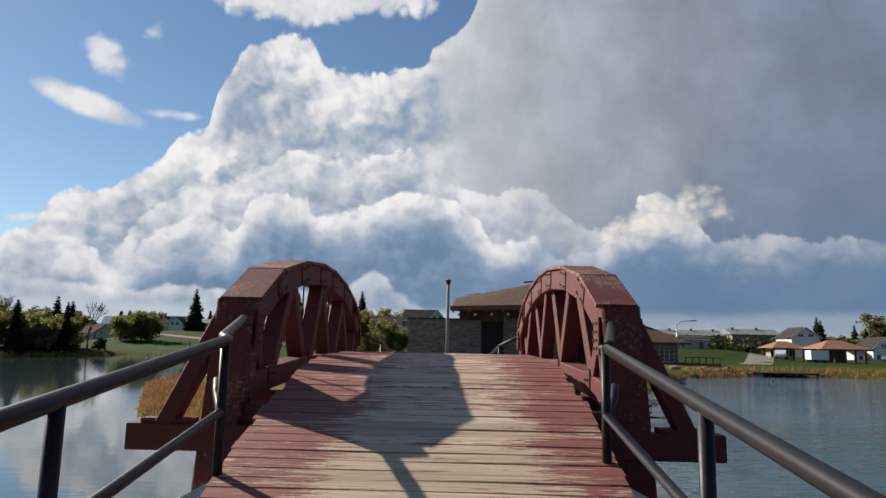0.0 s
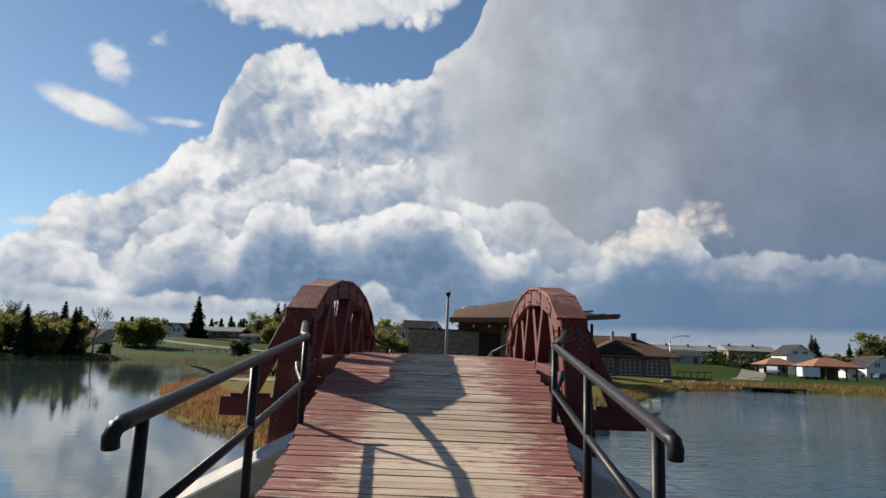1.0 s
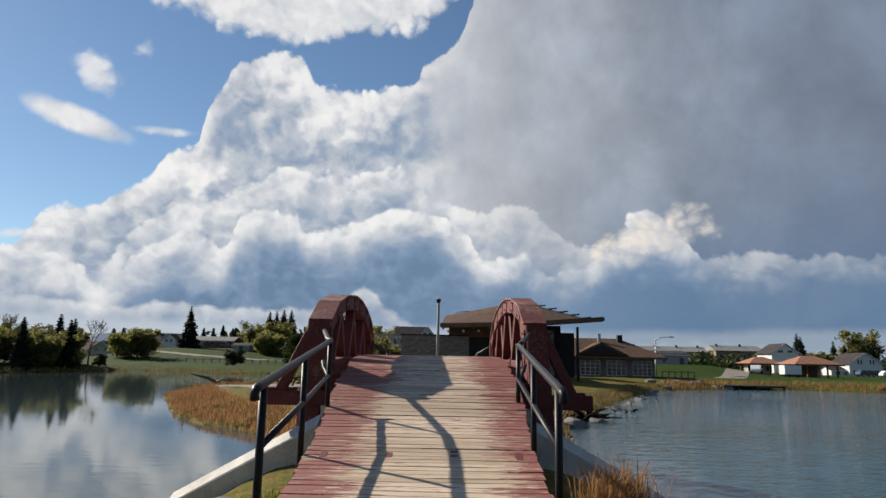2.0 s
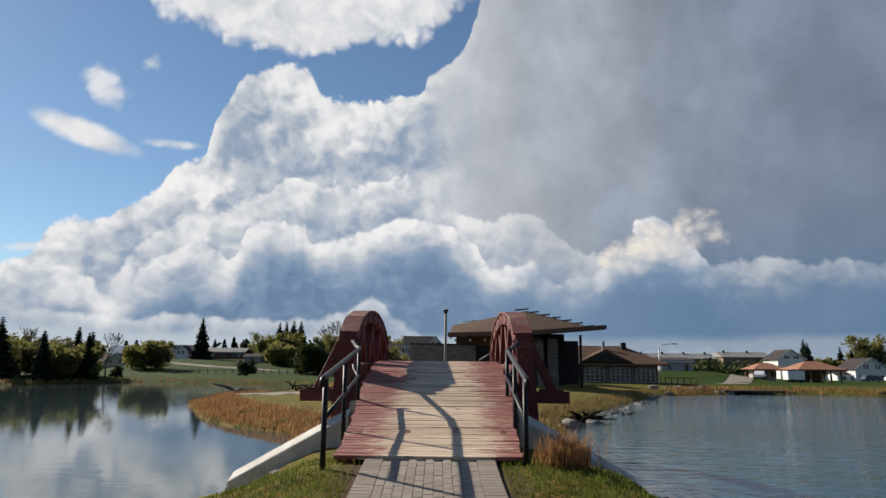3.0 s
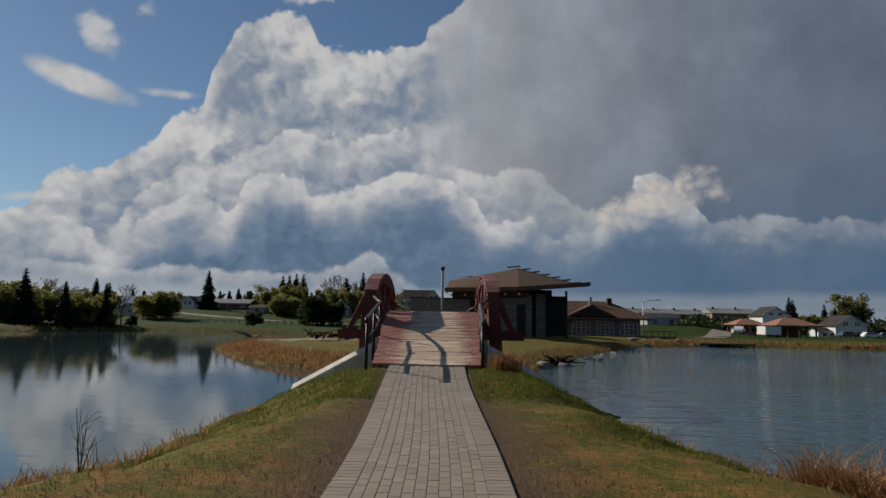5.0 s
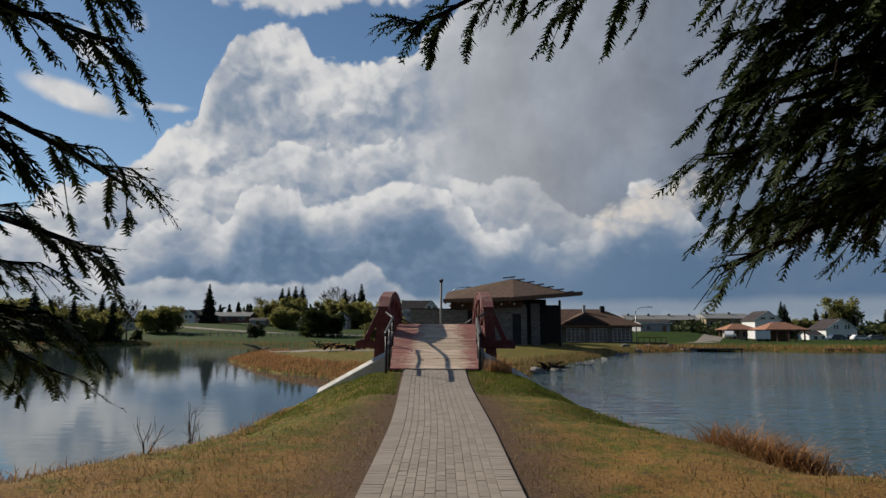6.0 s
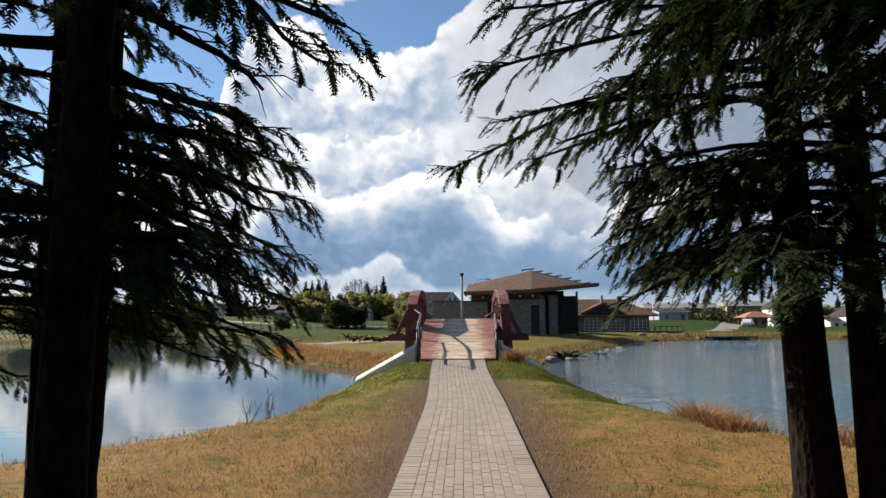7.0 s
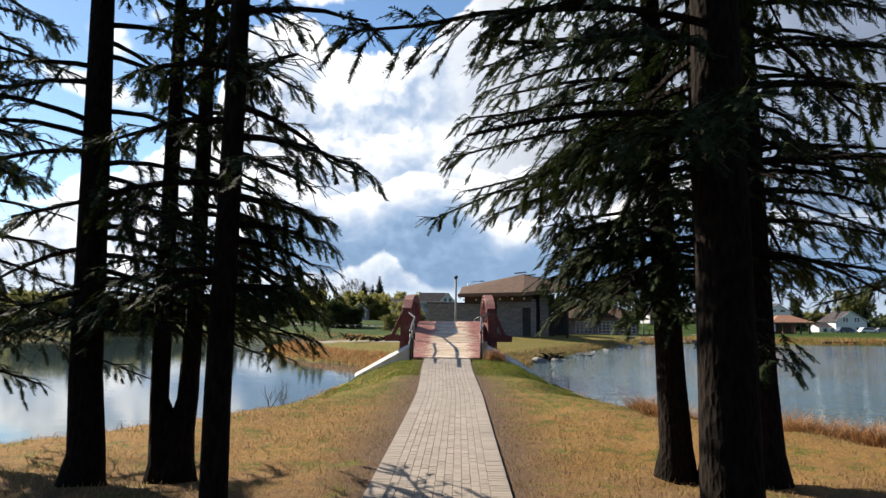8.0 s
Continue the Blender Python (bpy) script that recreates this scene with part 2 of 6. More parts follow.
def deck_timber():
    """Planks: the middle is walked bare, red paint holds along the edges and over the crown."""
    m, g, s, p = material("deck_timber")
    x, y, z = g.split(p)
    r = randomness(g)
    lo = g.vmath("ADD", local(g), g.xyz(g.math("MULTIPLY", r, 31.0), 0.0, 0.0))
    grain = g.noise(g.vmath("MULTIPLY", lo, (3.0, 60.0, 30.0)), 1.0, 6.0, 0.65)
    streak = g.noise(g.vmath("MULTIPLY", lo, (1.2, 14.0, 6.0)), 1.0, 5.0, 0.7)
    blot = g.noise(p, 1.6, 5.0, 0.7)
    edge = g.step(g.math("ABSOLUTE", g.math("SUBTRACT", x, 0.12)), 0.35, 1.15)
    crown = g.step(y, 3.4, 6.2)
    chip = g.noise(g.vmath("MULTIPLY", lo, (9.0, 34.0, 9.0)), 1.0, 8.0, 0.75)
    keep = g.math("ADD", g.math("MULTIPLY_ADD", edge, 0.42, -0.22), g.math("MULTIPLY", crown, 0.10))
    for n, k in ((chip, 2.0), (streak, 1.2), (blot, 0.5)):
        keep = g.math("ADD", keep, g.math("MULTIPLY_ADD", n, k, -k / 2))
    keep = g.math("ADD", keep, g.math("MULTIPLY_ADD", r, 0.22, -0.11))
    paint = g.step(keep, -0.05, 0.07)
    wood = g.ramp(g.math("ADD", g.math("MULTIPLY", grain, 0.8), g.math("MULTIPLY", r, 0.20)),
                  [(0.22, (0.16, 0.108, 0.070)), (0.42, (0.47, 0.355, 0.245)), (0.62, (0.70, 0.57, 0.43))])
    red = g.ramp(grain, [(0.3, (0.10, 0.019, 0.018)), (0.55, (0.25, 0.050, 0.044)), (0.75, (0.37, 0.13, 0.10))])
    c = g.mix(g.math("MULTIPLY", paint, 0.92), wood, red)
    knot = g.voronoi(g.vmath("MULTIPLY", lo, (3.0, 9.0, 3.0)), 1.0)
    c = g.mix(g.math("MULTIPLY", g.math("SUBTRACT", 1.0, g.step(knot, 0.05, 0.11)), 0.7), c, (0.06, 0.038, 0.028))
    g.put(s, **{"Base Color": c, "Roughness": g.math("MULTIPLY_ADD", grain, 0.25, 0.6)})
    bump(g, s, g.math("ADD", grain, streak), 0.55, 0.008)
    return m


def paver_stone(name, island):
    m, g, s, p = material(name)
    r = g.n.new("ShaderNodeNewGeometry").outputs["Random Per Island"] if island else randomness(g)
    big = g.noise(p, 1.3, 4.0, 0.6)
    fine = g.noise(p, 90.0, 3.0, 0.7)
    f = g.math("ADD", g.math("ADD", g.math("MULTIPLY", big, 0.35), g.math("MULTIPLY", fine, 0.40)), g.math("MULTIPLY", r, 0.17))
    c = g.ramp(f, [(0.25, (0.19, 0.155, 0.125)), (0.46, (0.265, 0.222, 0.182)), (0.68, (0.34, 0.29, 0.24))])
    g.put(s, **{"Base Color": c, "Roughness": 0.85})
    bump(g, s, fine, 0.5, 0.003)
    return m


def ground_cover():
    """Turf near the water and the path: green near the bridge, straw and bare litter under the spruces."""
    m, g, s, p = material("turf")
    x, y, z = g.split(p)
    big = g.noise(p, 0.35, 5.0, 0.65)
    mid = g.noise(p, 1.7, 5.0, 0.7)
    fine = g.noise(p, 34.0, 4.0, 0.7)
    green = g.ramp(fine, [(0.3, (0.050, 0.068, 0.010)), (0.7, (0.160, 0.170, 0.030))])
    straw = g.ramp(fine, [(0.3, (0.125, 0.066, 0.020)), (0.7, (0.385, 0.225, 0.078))])
    soil = g.ramp(fine, [(0.3, (0.050, 0.032, 0.022)), (0.7, (0.190, 0.125, 0.082))])
    near = g.step(g.math("ADD", y, g.math("MULTIPLY", mid, 5.0)), -9.0, -2.5)
    dry = g.math("SUBTRACT", g.math("MULTIPLY_ADD", mid, 2.3, -0.46), g.math("MULTIPLY", near, 0.34))
    far = g.step(y, 70.0, 90.0)
    dry = g.math("MULTIPLY", dry, g.math("SUBTRACT", 1.0, far))
    c = g.mix(g.step(dry, 0.36, 0.70), green, straw)
    # the far lawn's tones are lowered to hold a cloud's shadow
    lawn = g.ramp(g.math("ADD", g.math("MULTIPLY", fine, 0.4), g.math("MULTIPLY", big, 0.6)), [(0.35, (0.016, 0.036, 0.005)), (0.65, (0.045, 0.074, 0.011))])
    c = g.mix(far, c, lawn)
    tuft = g.noise(p, 8.0, 6.0, 0.75)
    here = g.math("SUBTRACT", 1.0, far)
    c = g.mix(g.math("MULTIPLY", g.math("MULTIPLY", g.step(tuft, 0.50, 0.58), 0.8), here), c, straw)
    c = g.mix(g.math("MULTIPLY", g.math("MULTIPLY", g.math("SUBTRACT", 1.0, g.step(tuft, 0.38, 0.46)), 0.85), here), c, soil)
    side = g.math("ABSOLUTE", g.math("SUBTRACT", x, g.math("MULTIPLY_ADD", g.step(y, -8.0, 0.0), -0.18, 0.23)))
    rim = g.math("SUBTRACT", 1.0, g.step(g.math("ADD", side, g.math("MULTIPLY", tuft, 0.6)), 1.20, 1.50))
    c = g.mix(g.math("MULTIPLY", g.math("MULTIPLY", rim, 0.9), g.math("SUBTRACT", 1.0, g.step(y, 0.0, 1.0))), c, soil)
    strip = g.math("SUBTRACT", 1.0, g.step(g.math("ADD", side, g.math("MULTIPLY", mid, 1.4)), 1.5, 2.9))
    litter = g.math("MULTIPLY", strip, g.math("MULTIPLY", g.step(y, -25.0, -14.0), g.math("SUBTRACT", 1.0, g.step(y, -5.5, -2.0))))
    trees = g.math("MULTIPLY", g.math("SUBTRACT", 1.0, g.step(g.math("ADD", y, g.math("MULTIPLY", big, 4.0)), -15.0, -11.5)), 0.8)
    c = g.mix(g.math("MULTIPLY", g.math("MAXIMUM", litter, trees), g.step(mid, 0.30, 0.52)), c, soil)
    g.put(s, **{"Base Color": c, "Roughness": 0.95, "Specular IOR Level": 0.08})
    bump(g, s, g.math("ADD", fine, mid), 0.9, 0.03)
    return m


def pond():
    m, g, s, p = material("pond_water")
    x, y, z = g.split(p)
    rip = g.noise(g.vmath("MULTIPLY", p, (0.55, 2.4, 1.0)), 1.0, 3.0, 0.55)
    ripf = g.noise(g.vmath("MULTIPLY", p, (2.2, 6.5, 1.0)), 1.0, 2.0, 0.5)
    # the breeze reaches the open side; the sheltered bay lies calm
    breeze = g.math("MULTIPLY_ADD", g.step(x, 1.0, 9.0), 0.95, 0.05)
    patch = g.step(g.noise(p, 0.05, 3.0), 0.35, 0.65)
    h = g.math("MULTIPLY", g.math("ADD", rip, g.math("MULTIPLY", ripf, 0.35)), g.math("MULTIPLY", breeze, g.math("MULTIPLY_ADD", patch, 0.6, 0.55)))
    # the calm side's paler base stands in for bright clouds mirrored there
    c = g.mix(g.step(x, 0.0, 10.0), (0.050, 0.075, 0.078), (0.018, 0.066, 0.074))
    g.put(s, **{"Base Color": c, "Roughness": 0.03, "IOR": 1.38})
    bump(g, s, h, 0.8, 0.09)
    return m


def masonry(name, dark, light, w=0.4, h=0.1):
    """Split-face block courses."""
    m, g, s, p = material(name)
    brick = g.n.new("ShaderNodeTexBrick")
    x, y, z = g.split(p)
    g.put(brick, Vector=g.xyz(g.math("ADD", x, y), z, 0.0), Scale=1.0, Color1=(0, 0, 0), Color2=(1, 1, 1), Mortar=(0.5, 0.5, 0.5))
    brick.inputs["Mortar Size"].default_value = 0.012
    brick.inputs["Brick Width"].default_value = w
    brick.inputs["Row Height"].default_value = h
    f = g.math("ADD", g.math("MULTIPLY", g.noise(p, 6.0, 4.0), 0.6), g.math("MULTIPLY", brick.outputs[0], 0.4))
    c = g.ramp(f, [(0.25, dark), (0.75, light)])
    c = g.mix(brick.outputs[1], c, (0.10, 0.09, 0.08))
    g.put(s, **{"Base Color": c, "Roughness": 0.9})
    bump(g, s, g.math("SUBTRACT", f, brick.outputs[1]), 0.6, 0.02)
    return m


def siding(name, colour, pitch=0.2, rough=0.6):
    m, g, s, p = material(name)
    x, y, z = g.split(p)
    lap = g.math("FRACT", g.math("DIVIDE", z, pitch))
    stain = g.noise(p, 1.2, 4.0, 0.6)
    c = g.mix(g.math("MULTIPLY", stain, 0.35), colour, tuple(v * 0.62 for v in colour))
    g.put(s, **{"Base Color": c, "Roughness": rough})
    bump(g, s, lap, 0.7, 0.02)
    return m


def shingle(name, dark, light):
    m, g, s, p = material(name)
    f = g.math("ADD", g.math("MULTIPLY", g.noise(p, 1.1, 4.0), 0.5), g.math("MULTIPLY", g.voronoi(g.vmath("MULTIPLY", p, (3.0, 3.0, 7.0)), 1.0, "F1", 1), 0.5))
    c = g.ramp(f, [(0.25, dark), (0.75, light)])
    g.put(s, **{"Base Color": c, "Roughness": 0.9})
    bump(g, s, f, 0.5, 0.02)
    return m


def glass(name="window_glass"):
    m, g, s, p = material(name)
    g.put(s, **{"Base Color": g.mix(g.noise(p, 0.7, 2.0), (0.015, 0.020, 0.026), (0.05, 0.06, 0.07)), "Roughness": 0.06})
    return m


def foliage(name, dark, light, through_it=0.25):
    m, g, s, p = material(name)
    r = g.n.new("ShaderNodeNewGeometry").outputs["Random Per Island"]
    f = g.math("ADD", g.math("MULTIPLY", r, 0.55), g.math("MULTIPLY", g.noise(p, 0.6, 4.0), 0.45))
    c = g.ramp(f, [(0.2, dark), (0.8, light)])
    g.put(s, **{"Base Color": c, "Roughness": 0.75, "Specular IOR Level": 0.15})
    soft = g.n.new("ShaderNodeBsdfTranslucent")
    g.put(soft, Color=c)
    both = g.n.new("ShaderNodeMixShader")
    g.put(both, i0=through_it, i1=s.outputs[0], i2=soft.outputs[0])
    g.l.new(both.outputs[0], m.node_tree.nodes["Material Output"].inputs[0])
    return m


def bark_of(name, dark, light):
    m, g, s, p = material(name)
    v = g.voronoi(g.vmath("MULTIPLY", p, (26.0, 26.0, 9.0)), 1.0)
    n = g.noise(p, 9.0, 5.0, 0.7)
    c = g.ramp(g.math("ADD", g.math("MULTIPLY", v, 0.5), g.math("MULTIPLY", n, 0.5)), [(0.25, dark), (0.7, light)])
    g.put(s, **{"Base Color": c, "Roughness": 0.95})
    bump(g, s, g.math("ADD", v, n), 1.0, 0.02)
    return m


M_RED = red_timber("red_timber")
M_REDCAP = red_timber("red_cap_board", worn=0.52, red=(0.24, 0.055, 0.045))
M_POST = red_timber("red_end_post", worn=0.56)
M_DECK = deck_timber()
M_IRON = mottled("black_pipe", (0.008, 0.008, 0.010), (0.020, 0.020, 0.024), 6.0, 60.0, 0.46, 0.15, 0.002)
M_BOLT = mottled("dark_bolt", (0.018, 0.008, 0.007), (0.05, 0.02, 0.018), 20.0, 90.0, 0.6)
M_CONCRETE = mottled("pale_concrete", (0.36, 0.335, 0.29), (0.74, 0.71, 0.65), 2.2, 45.0, 0.9, 0.4, 0.008)
M_PAVER = paver_stone("paver_single", False)
M_PAVERS = paver_stone("paver_field", True)
M_SAND = mottled("joint_sand", (0.15, 0.124, 0.10), (0.23, 0.195, 0.16), 6.0, 120.0, 0.95)
M_TURF = ground_cover()
M_POND = pond()
M_BLADE = foliage("grass_green", (0.055, 0.082, 0.010), (0.20, 0.225, 0.038), 0.35)
M_STRAW = foliage("grass_dry", (0.13, 0.085, 0.034), (0.37, 0.255, 0.115), 0.35)
M_REED = foliage("dead_reed", (0.17, 0.085, 0.036), (0.50, 0.28, 0.125), 0.35)
M_NEEDLE = foliage("spruce_needles", (0.008, 0.018, 0.006), (0.045, 0.062, 0.016), 0.22)
M_NEEDLE_FAR = foliage("far_conifer", (0.008, 0.016, 0.009), (0.026, 0.040, 0.020), 0.1)
M_LEAF = foliage("spring_leaves", (0.085, 0.085, 0.026), (0.29, 0.28, 0.095), 0.6)
M_LEAF_DARK = foliage("shrub_leaves", (0.022, 0.034, 0.012), (0.070, 0.085, 0.026), 0.3)
M_TWIG = foliage("bare_twigs", (0.075, 0.055, 0.042), (0.17, 0.135, 0.105), 0.0)
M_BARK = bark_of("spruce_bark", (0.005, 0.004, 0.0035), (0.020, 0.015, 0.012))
M_BARK_PALE = bark_of("pale_bark", (0.06, 0.05, 0.042), (0.17, 0.145, 0.12))
M_STONE = masonry("split_stone", (0.13, 0.112, 0.098), (0.32, 0.28, 0.248))
M_BRICK_TAN = masonry("tan_brick", (0.30, 0.22, 0.12), (0.46, 0.36, 0.21), 0.25, 0.08)
M_ROOF_BROWN = shingle("brown_shingle", (0.072, 0.041, 0.026), (0.145, 0.086, 0.055))
M_ROOF_TAN = shingle("orange_shingle", (0.24, 0.105, 0.060), (0.40, 0.195, 0.115))
M_ROOF_DARK = shingle("dark_shingle", (0.024, 0.020, 0.022), (0.075, 0.062, 0.062))
M_ROOF_RED = shingle("red_brown_shingle", (0.085, 0.040, 0.034), (0.17, 0.085, 0.07))
M_ROOF_WHITE = mottled("white_sheet_roof", (0.66, 0.67, 0.68), (0.82, 0.82, 0.82), 1.5, 20.0, 0.5)
M_WHITE = siding("white_siding", (0.72, 0.72, 0.71))
M_BEIGE = siding("beige_siding", (0.44, 0.40, 0.33))
M_GREYSIDE = siding("grey_siding", (0.36, 0.36, 0.37))
M_BRICKRED = siding("red_brick_wall", (0.16, 0.060, 0.045), 0.08)
M_BROWNWOOD = mottled("brown_fascia", (0.075, 0.036, 0.020), (0.17, 0.088, 0.050), 3.0, 40.0, 0.7)
# near-black for dark fittings, and for shade painted into the pavilion's walls
M_DARK = mottled("dark_parts_and_shade", (0.010, 0.010, 0.010), (0.028, 0.026, 0.025), 2.0, 20.0, 0.8)
M_TRIM = mottled("white_trim", (0.62, 0.62, 0.60), (0.82, 0.82, 0.80), 3.0, 30.0, 0.6)
M_GLASS = glass()
M_STEEL = mottled("galvanised_steel", (0.28, 0.28, 0.28), (0.45, 0.45, 0.45), 5.0, 50.0, 0.45, 0.1, 0.002, 0.6)
M_POLE = mottled("weathered_pole", (0.22, 0.20, 0.18), (0.40, 0.37, 0.34), 4.0, 50.0, 0.8)
M_ROCK = mottled("shore_rock", (0.05, 0.046, 0.042), (0.20, 0.185, 0.165), 2.5, 25.0, 0.9, 0.8, 0.03, 0.0, 0.3, True)
M_ROAD = mottled("asphalt_and_gravel", (0.14, 0.12, 0.10), (0.28, 0.245, 0.20), 0.6, 14.0, 0.95)
M_CARWHITE = mottled("white_car_paint", (0.70, 0.70, 0.71), (0.80, 0.80, 0.80), 1.0, 10.0, 0.25, 0.0)
M_TYRE = mottled("tyre_rubber", (0.012, 0.012, 0.012), (0.03, 0.03, 0.03), 5.0, 40.0, 0.85)
M_REDPAINT = mottled("bright_red_paint", (0.40, 0.05, 0.035), (0.55, 0.09, 0.06), 2.0, 20.0, 0.5)
M_BULB = mottled("white_globe", (0.70, 0.68, 0.62), (0.82, 0.80, 0.75), 3.0, 20.0, 0.4)
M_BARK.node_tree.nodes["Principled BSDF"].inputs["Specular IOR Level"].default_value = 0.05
for m in (M_IRON, M_ROOF_BROWN, M_ROOF_DARK):
    m.node_tree.nodes["Principled BSDF"].inputs["Specular IOR Level"].default_value = 0.22

# ---------------------------------------------------------------- building helpers
def finish(bm, name, mat, smooth=False):
    me = bpy.data.meshes.new(name)
    bm.normal_update()
    bm.to_mesh(me)
    bm.free()
    me.materials.append(mat)
    if smooth:
        me.polygons.foreach_set("use_smooth", [True] * len(me.polygons))
    return me


def part(name, bm, mat, parent, label="", smooth=False):
    ob = new(name, finish(bm, name, mat, smooth))
    ob.parent = parent
    if label:
        ob["label"] = label
    return ob


def thing(name, at, label, category, group="", turn=0.0, kind=""):
    ob = new(name)
    ob.empty_display_size = 0.2
    ob.matrix_basis = pose(*at, 0, 0, turn)
    return tagged(ob, label, category, group, kind)


def box(bm, x0, x1, y0, y1, z0, z1, bevel=0.0):
    m = Matrix.LocRotScale(((x0 + x1) / 2, (y0 + y1) / 2, (z0 + z1) / 2), None, (abs(x1 - x0), abs(y1 - y0), abs(z1 - z0)))
    made = bmesh.ops.create_cube(bm, size=1.0, matrix=m)["verts"]
    if bevel:
        edges = {e for v in made for e in v.link_edges}
        bmesh.ops.bevel(bm, geom=list(edges), offset=bevel, segments=1, affect="EDGES")
    return bm


def boxed(*a, bevel=0.0):
    return box(bmesh.new(), *a, bevel=bevel)


def beam(bm, a, b, w, h, up=(0, 0, 1), bevel=0.012):
    """A squared timber from a to b: w wide, h deep."""
    a, b = Vector(a), Vector(b)
    d = (b - a).normalized()
    side = d.cross(Vector(up)).normalized()
    top = side.cross(d)
    rings = []
    c = bevel
    prof = [(-w / 2 + c, -h / 2), (w / 2 - c, -h / 2), (w / 2, -h / 2 + c), (w / 2, h / 2 - c), (w / 2 - c, h / 2), (-w / 2 + c, h / 2), (-w / 2, h / 2 - c), (-w / 2, -h / 2 + c)]
    for p in (a, b):
        rings.append([bm.verts.new(p + side * u + top * v) for u, v in prof])
    for i in range(8):
        bm.faces.new((rings[0][i], rings[0][(i + 1) % 8], rings[1][(i + 1) % 8], rings[1][i]))
    bm.faces.new(rings[0][::-1])
    bm.faces.new(rings[1])
    return bm


def tube(bm, points, radii, sides=8, cap=True):
    pts = [Vector(p) for p in points]
    if not isinstance(radii, (list, tuple)):
        radii = [radii] * len(pts)
    rings, ref = [], Vector((0.3, 0.9, 0.2))
    for i, p in enumerate(pts):
        d = (pts[min(i + 1, len(pts) - 1)] - pts[max(i - 1, 0)]).normalized()
        s = d.cross(ref)
        s = s.normalized() if s.length > 1e-4 else d.orthogonal().normalized()
        t = s.cross(d)
        rings.append([bm.verts.new(p + (s * math.cos(k * math.tau / sides) + t * math.sin(k * math.tau / sides)) * radii[i]) for k in range(sides)])
    for r0, r1 in zip(rings, rings[1:]):
        for k in range(sides):
            bm.faces.new((r0[k], r0[(k + 1) % sides], r1[(k + 1) % sides], r1[k]))
    if cap:
        bm.faces.new(rings[0][::-1])
        bm.faces.new(rings[-1])
    return bm


def prism(bm, outline, y0, y1):
    """An outline in x and z, drawn out along y."""
    a = [bm.verts.new((x, y0, z)) for x, z in outline]
    b = [bm.verts.new((x, y1, z)) for x, z in outline]
    n = len(a)
    for i in range(n):
        bm.faces.new((a[i], a[(i + 1) % n], b[(i + 1) % n], b[i]))
    bm.faces.new(a[::-1])
    bm.faces.new(b)
    return bm


# ---------------------------------------------------------------- lie of the land
WATER = -1.4
NEAR_LAND = [(-4.7, 7.4), (-4.6, 2.0), (-4.5, -3.5), (-5.0, -5.6), (-6.2, -7.4), (-7.6, -9.5), (-9.5, -12.5), (-14, -17), (-40, -24), (-400, -60), (-400, -900),
             (400, -900), (400, -60), (60, -26), (22, -16), (11.5, -12.5), (8.2, -9.0), (6.6, -7.2), (5.7, -5.0), (5.05, -2), (4.9, 2.0), (4.9, 7.4)]
FAR_LAND = [(-4.6, 13.6), (4.2, 13.6), (5.2, 21.9), (7.4, 28.5), (16, 49.6), (23.6, 66.6), (28.7, 70), (36.5, 76), (47, 78), (54, 74), (75, 76), (130, 60), (400, 40), (3000, 200), (3000, 3000), (-3000, 3000),
            (-3000, 130), (-120, 60), (-72, 70), (-60, 82), (-57.5, 98), (-56, 117), (-40, 110), (-28, 103), (-20, 96), (-13, 74), (-15, 52), (-17.8, 39.4), (-11.4, 24.9), (-7.9, 19.7), (-5.5, 17.6)]


def inside_distance(px, py, poly):
    """Distance to the outline, positive inside."""
    best = np.full(px.shape, 1e9)
    odd = np.zeros(px.shape, bool)
    n = len(poly)
    for i in range(n):
        (ax, ay), (bx, by) = poly[i], poly[(i + 1) % n]
        ex, ey = bx - ax, by - ay
        k = np.clip(((px - ax) * ex + (py - ay) * ey) / (ex * ex + ey * ey), 0, 1)
        best = np.minimum(best, np.hypot(px - ax - k * ex, py - ay - k * ey))
        cut = ((ay > py) != (by > py)) & (px < ex * (py - ay) / (ey if abs(ey) > 1e-9 else 1e-9) + ax)
        odd ^= cut
    return np.where(odd, best, -best)


def soft(v, lo, hi):
    t = np.clip((v - lo) / (hi - lo), 0, 1)
    return t * t * (3 - 2 * t)


def path_z(y):
    """Height of the paved way; it climbs to the bridge."""
    return -0.66 * (1 - np.exp(np.minimum(np.asarray(y, float), 0.0) / 5.5))


def path_x(y):
    """Middle of the paved way, which drifts a little off the bridge's line."""
    return 0.05 + 0.18 * soft(-np.asarray(y, float), 0.0, 8.0)


def wobble(px, py, f):
    return np.sin(px * f + 1.7 * np.sin(py * f * 0.7)) * np.cos(py * f * 1.1 + 0.6 + np.sin(px * f * 0.53))


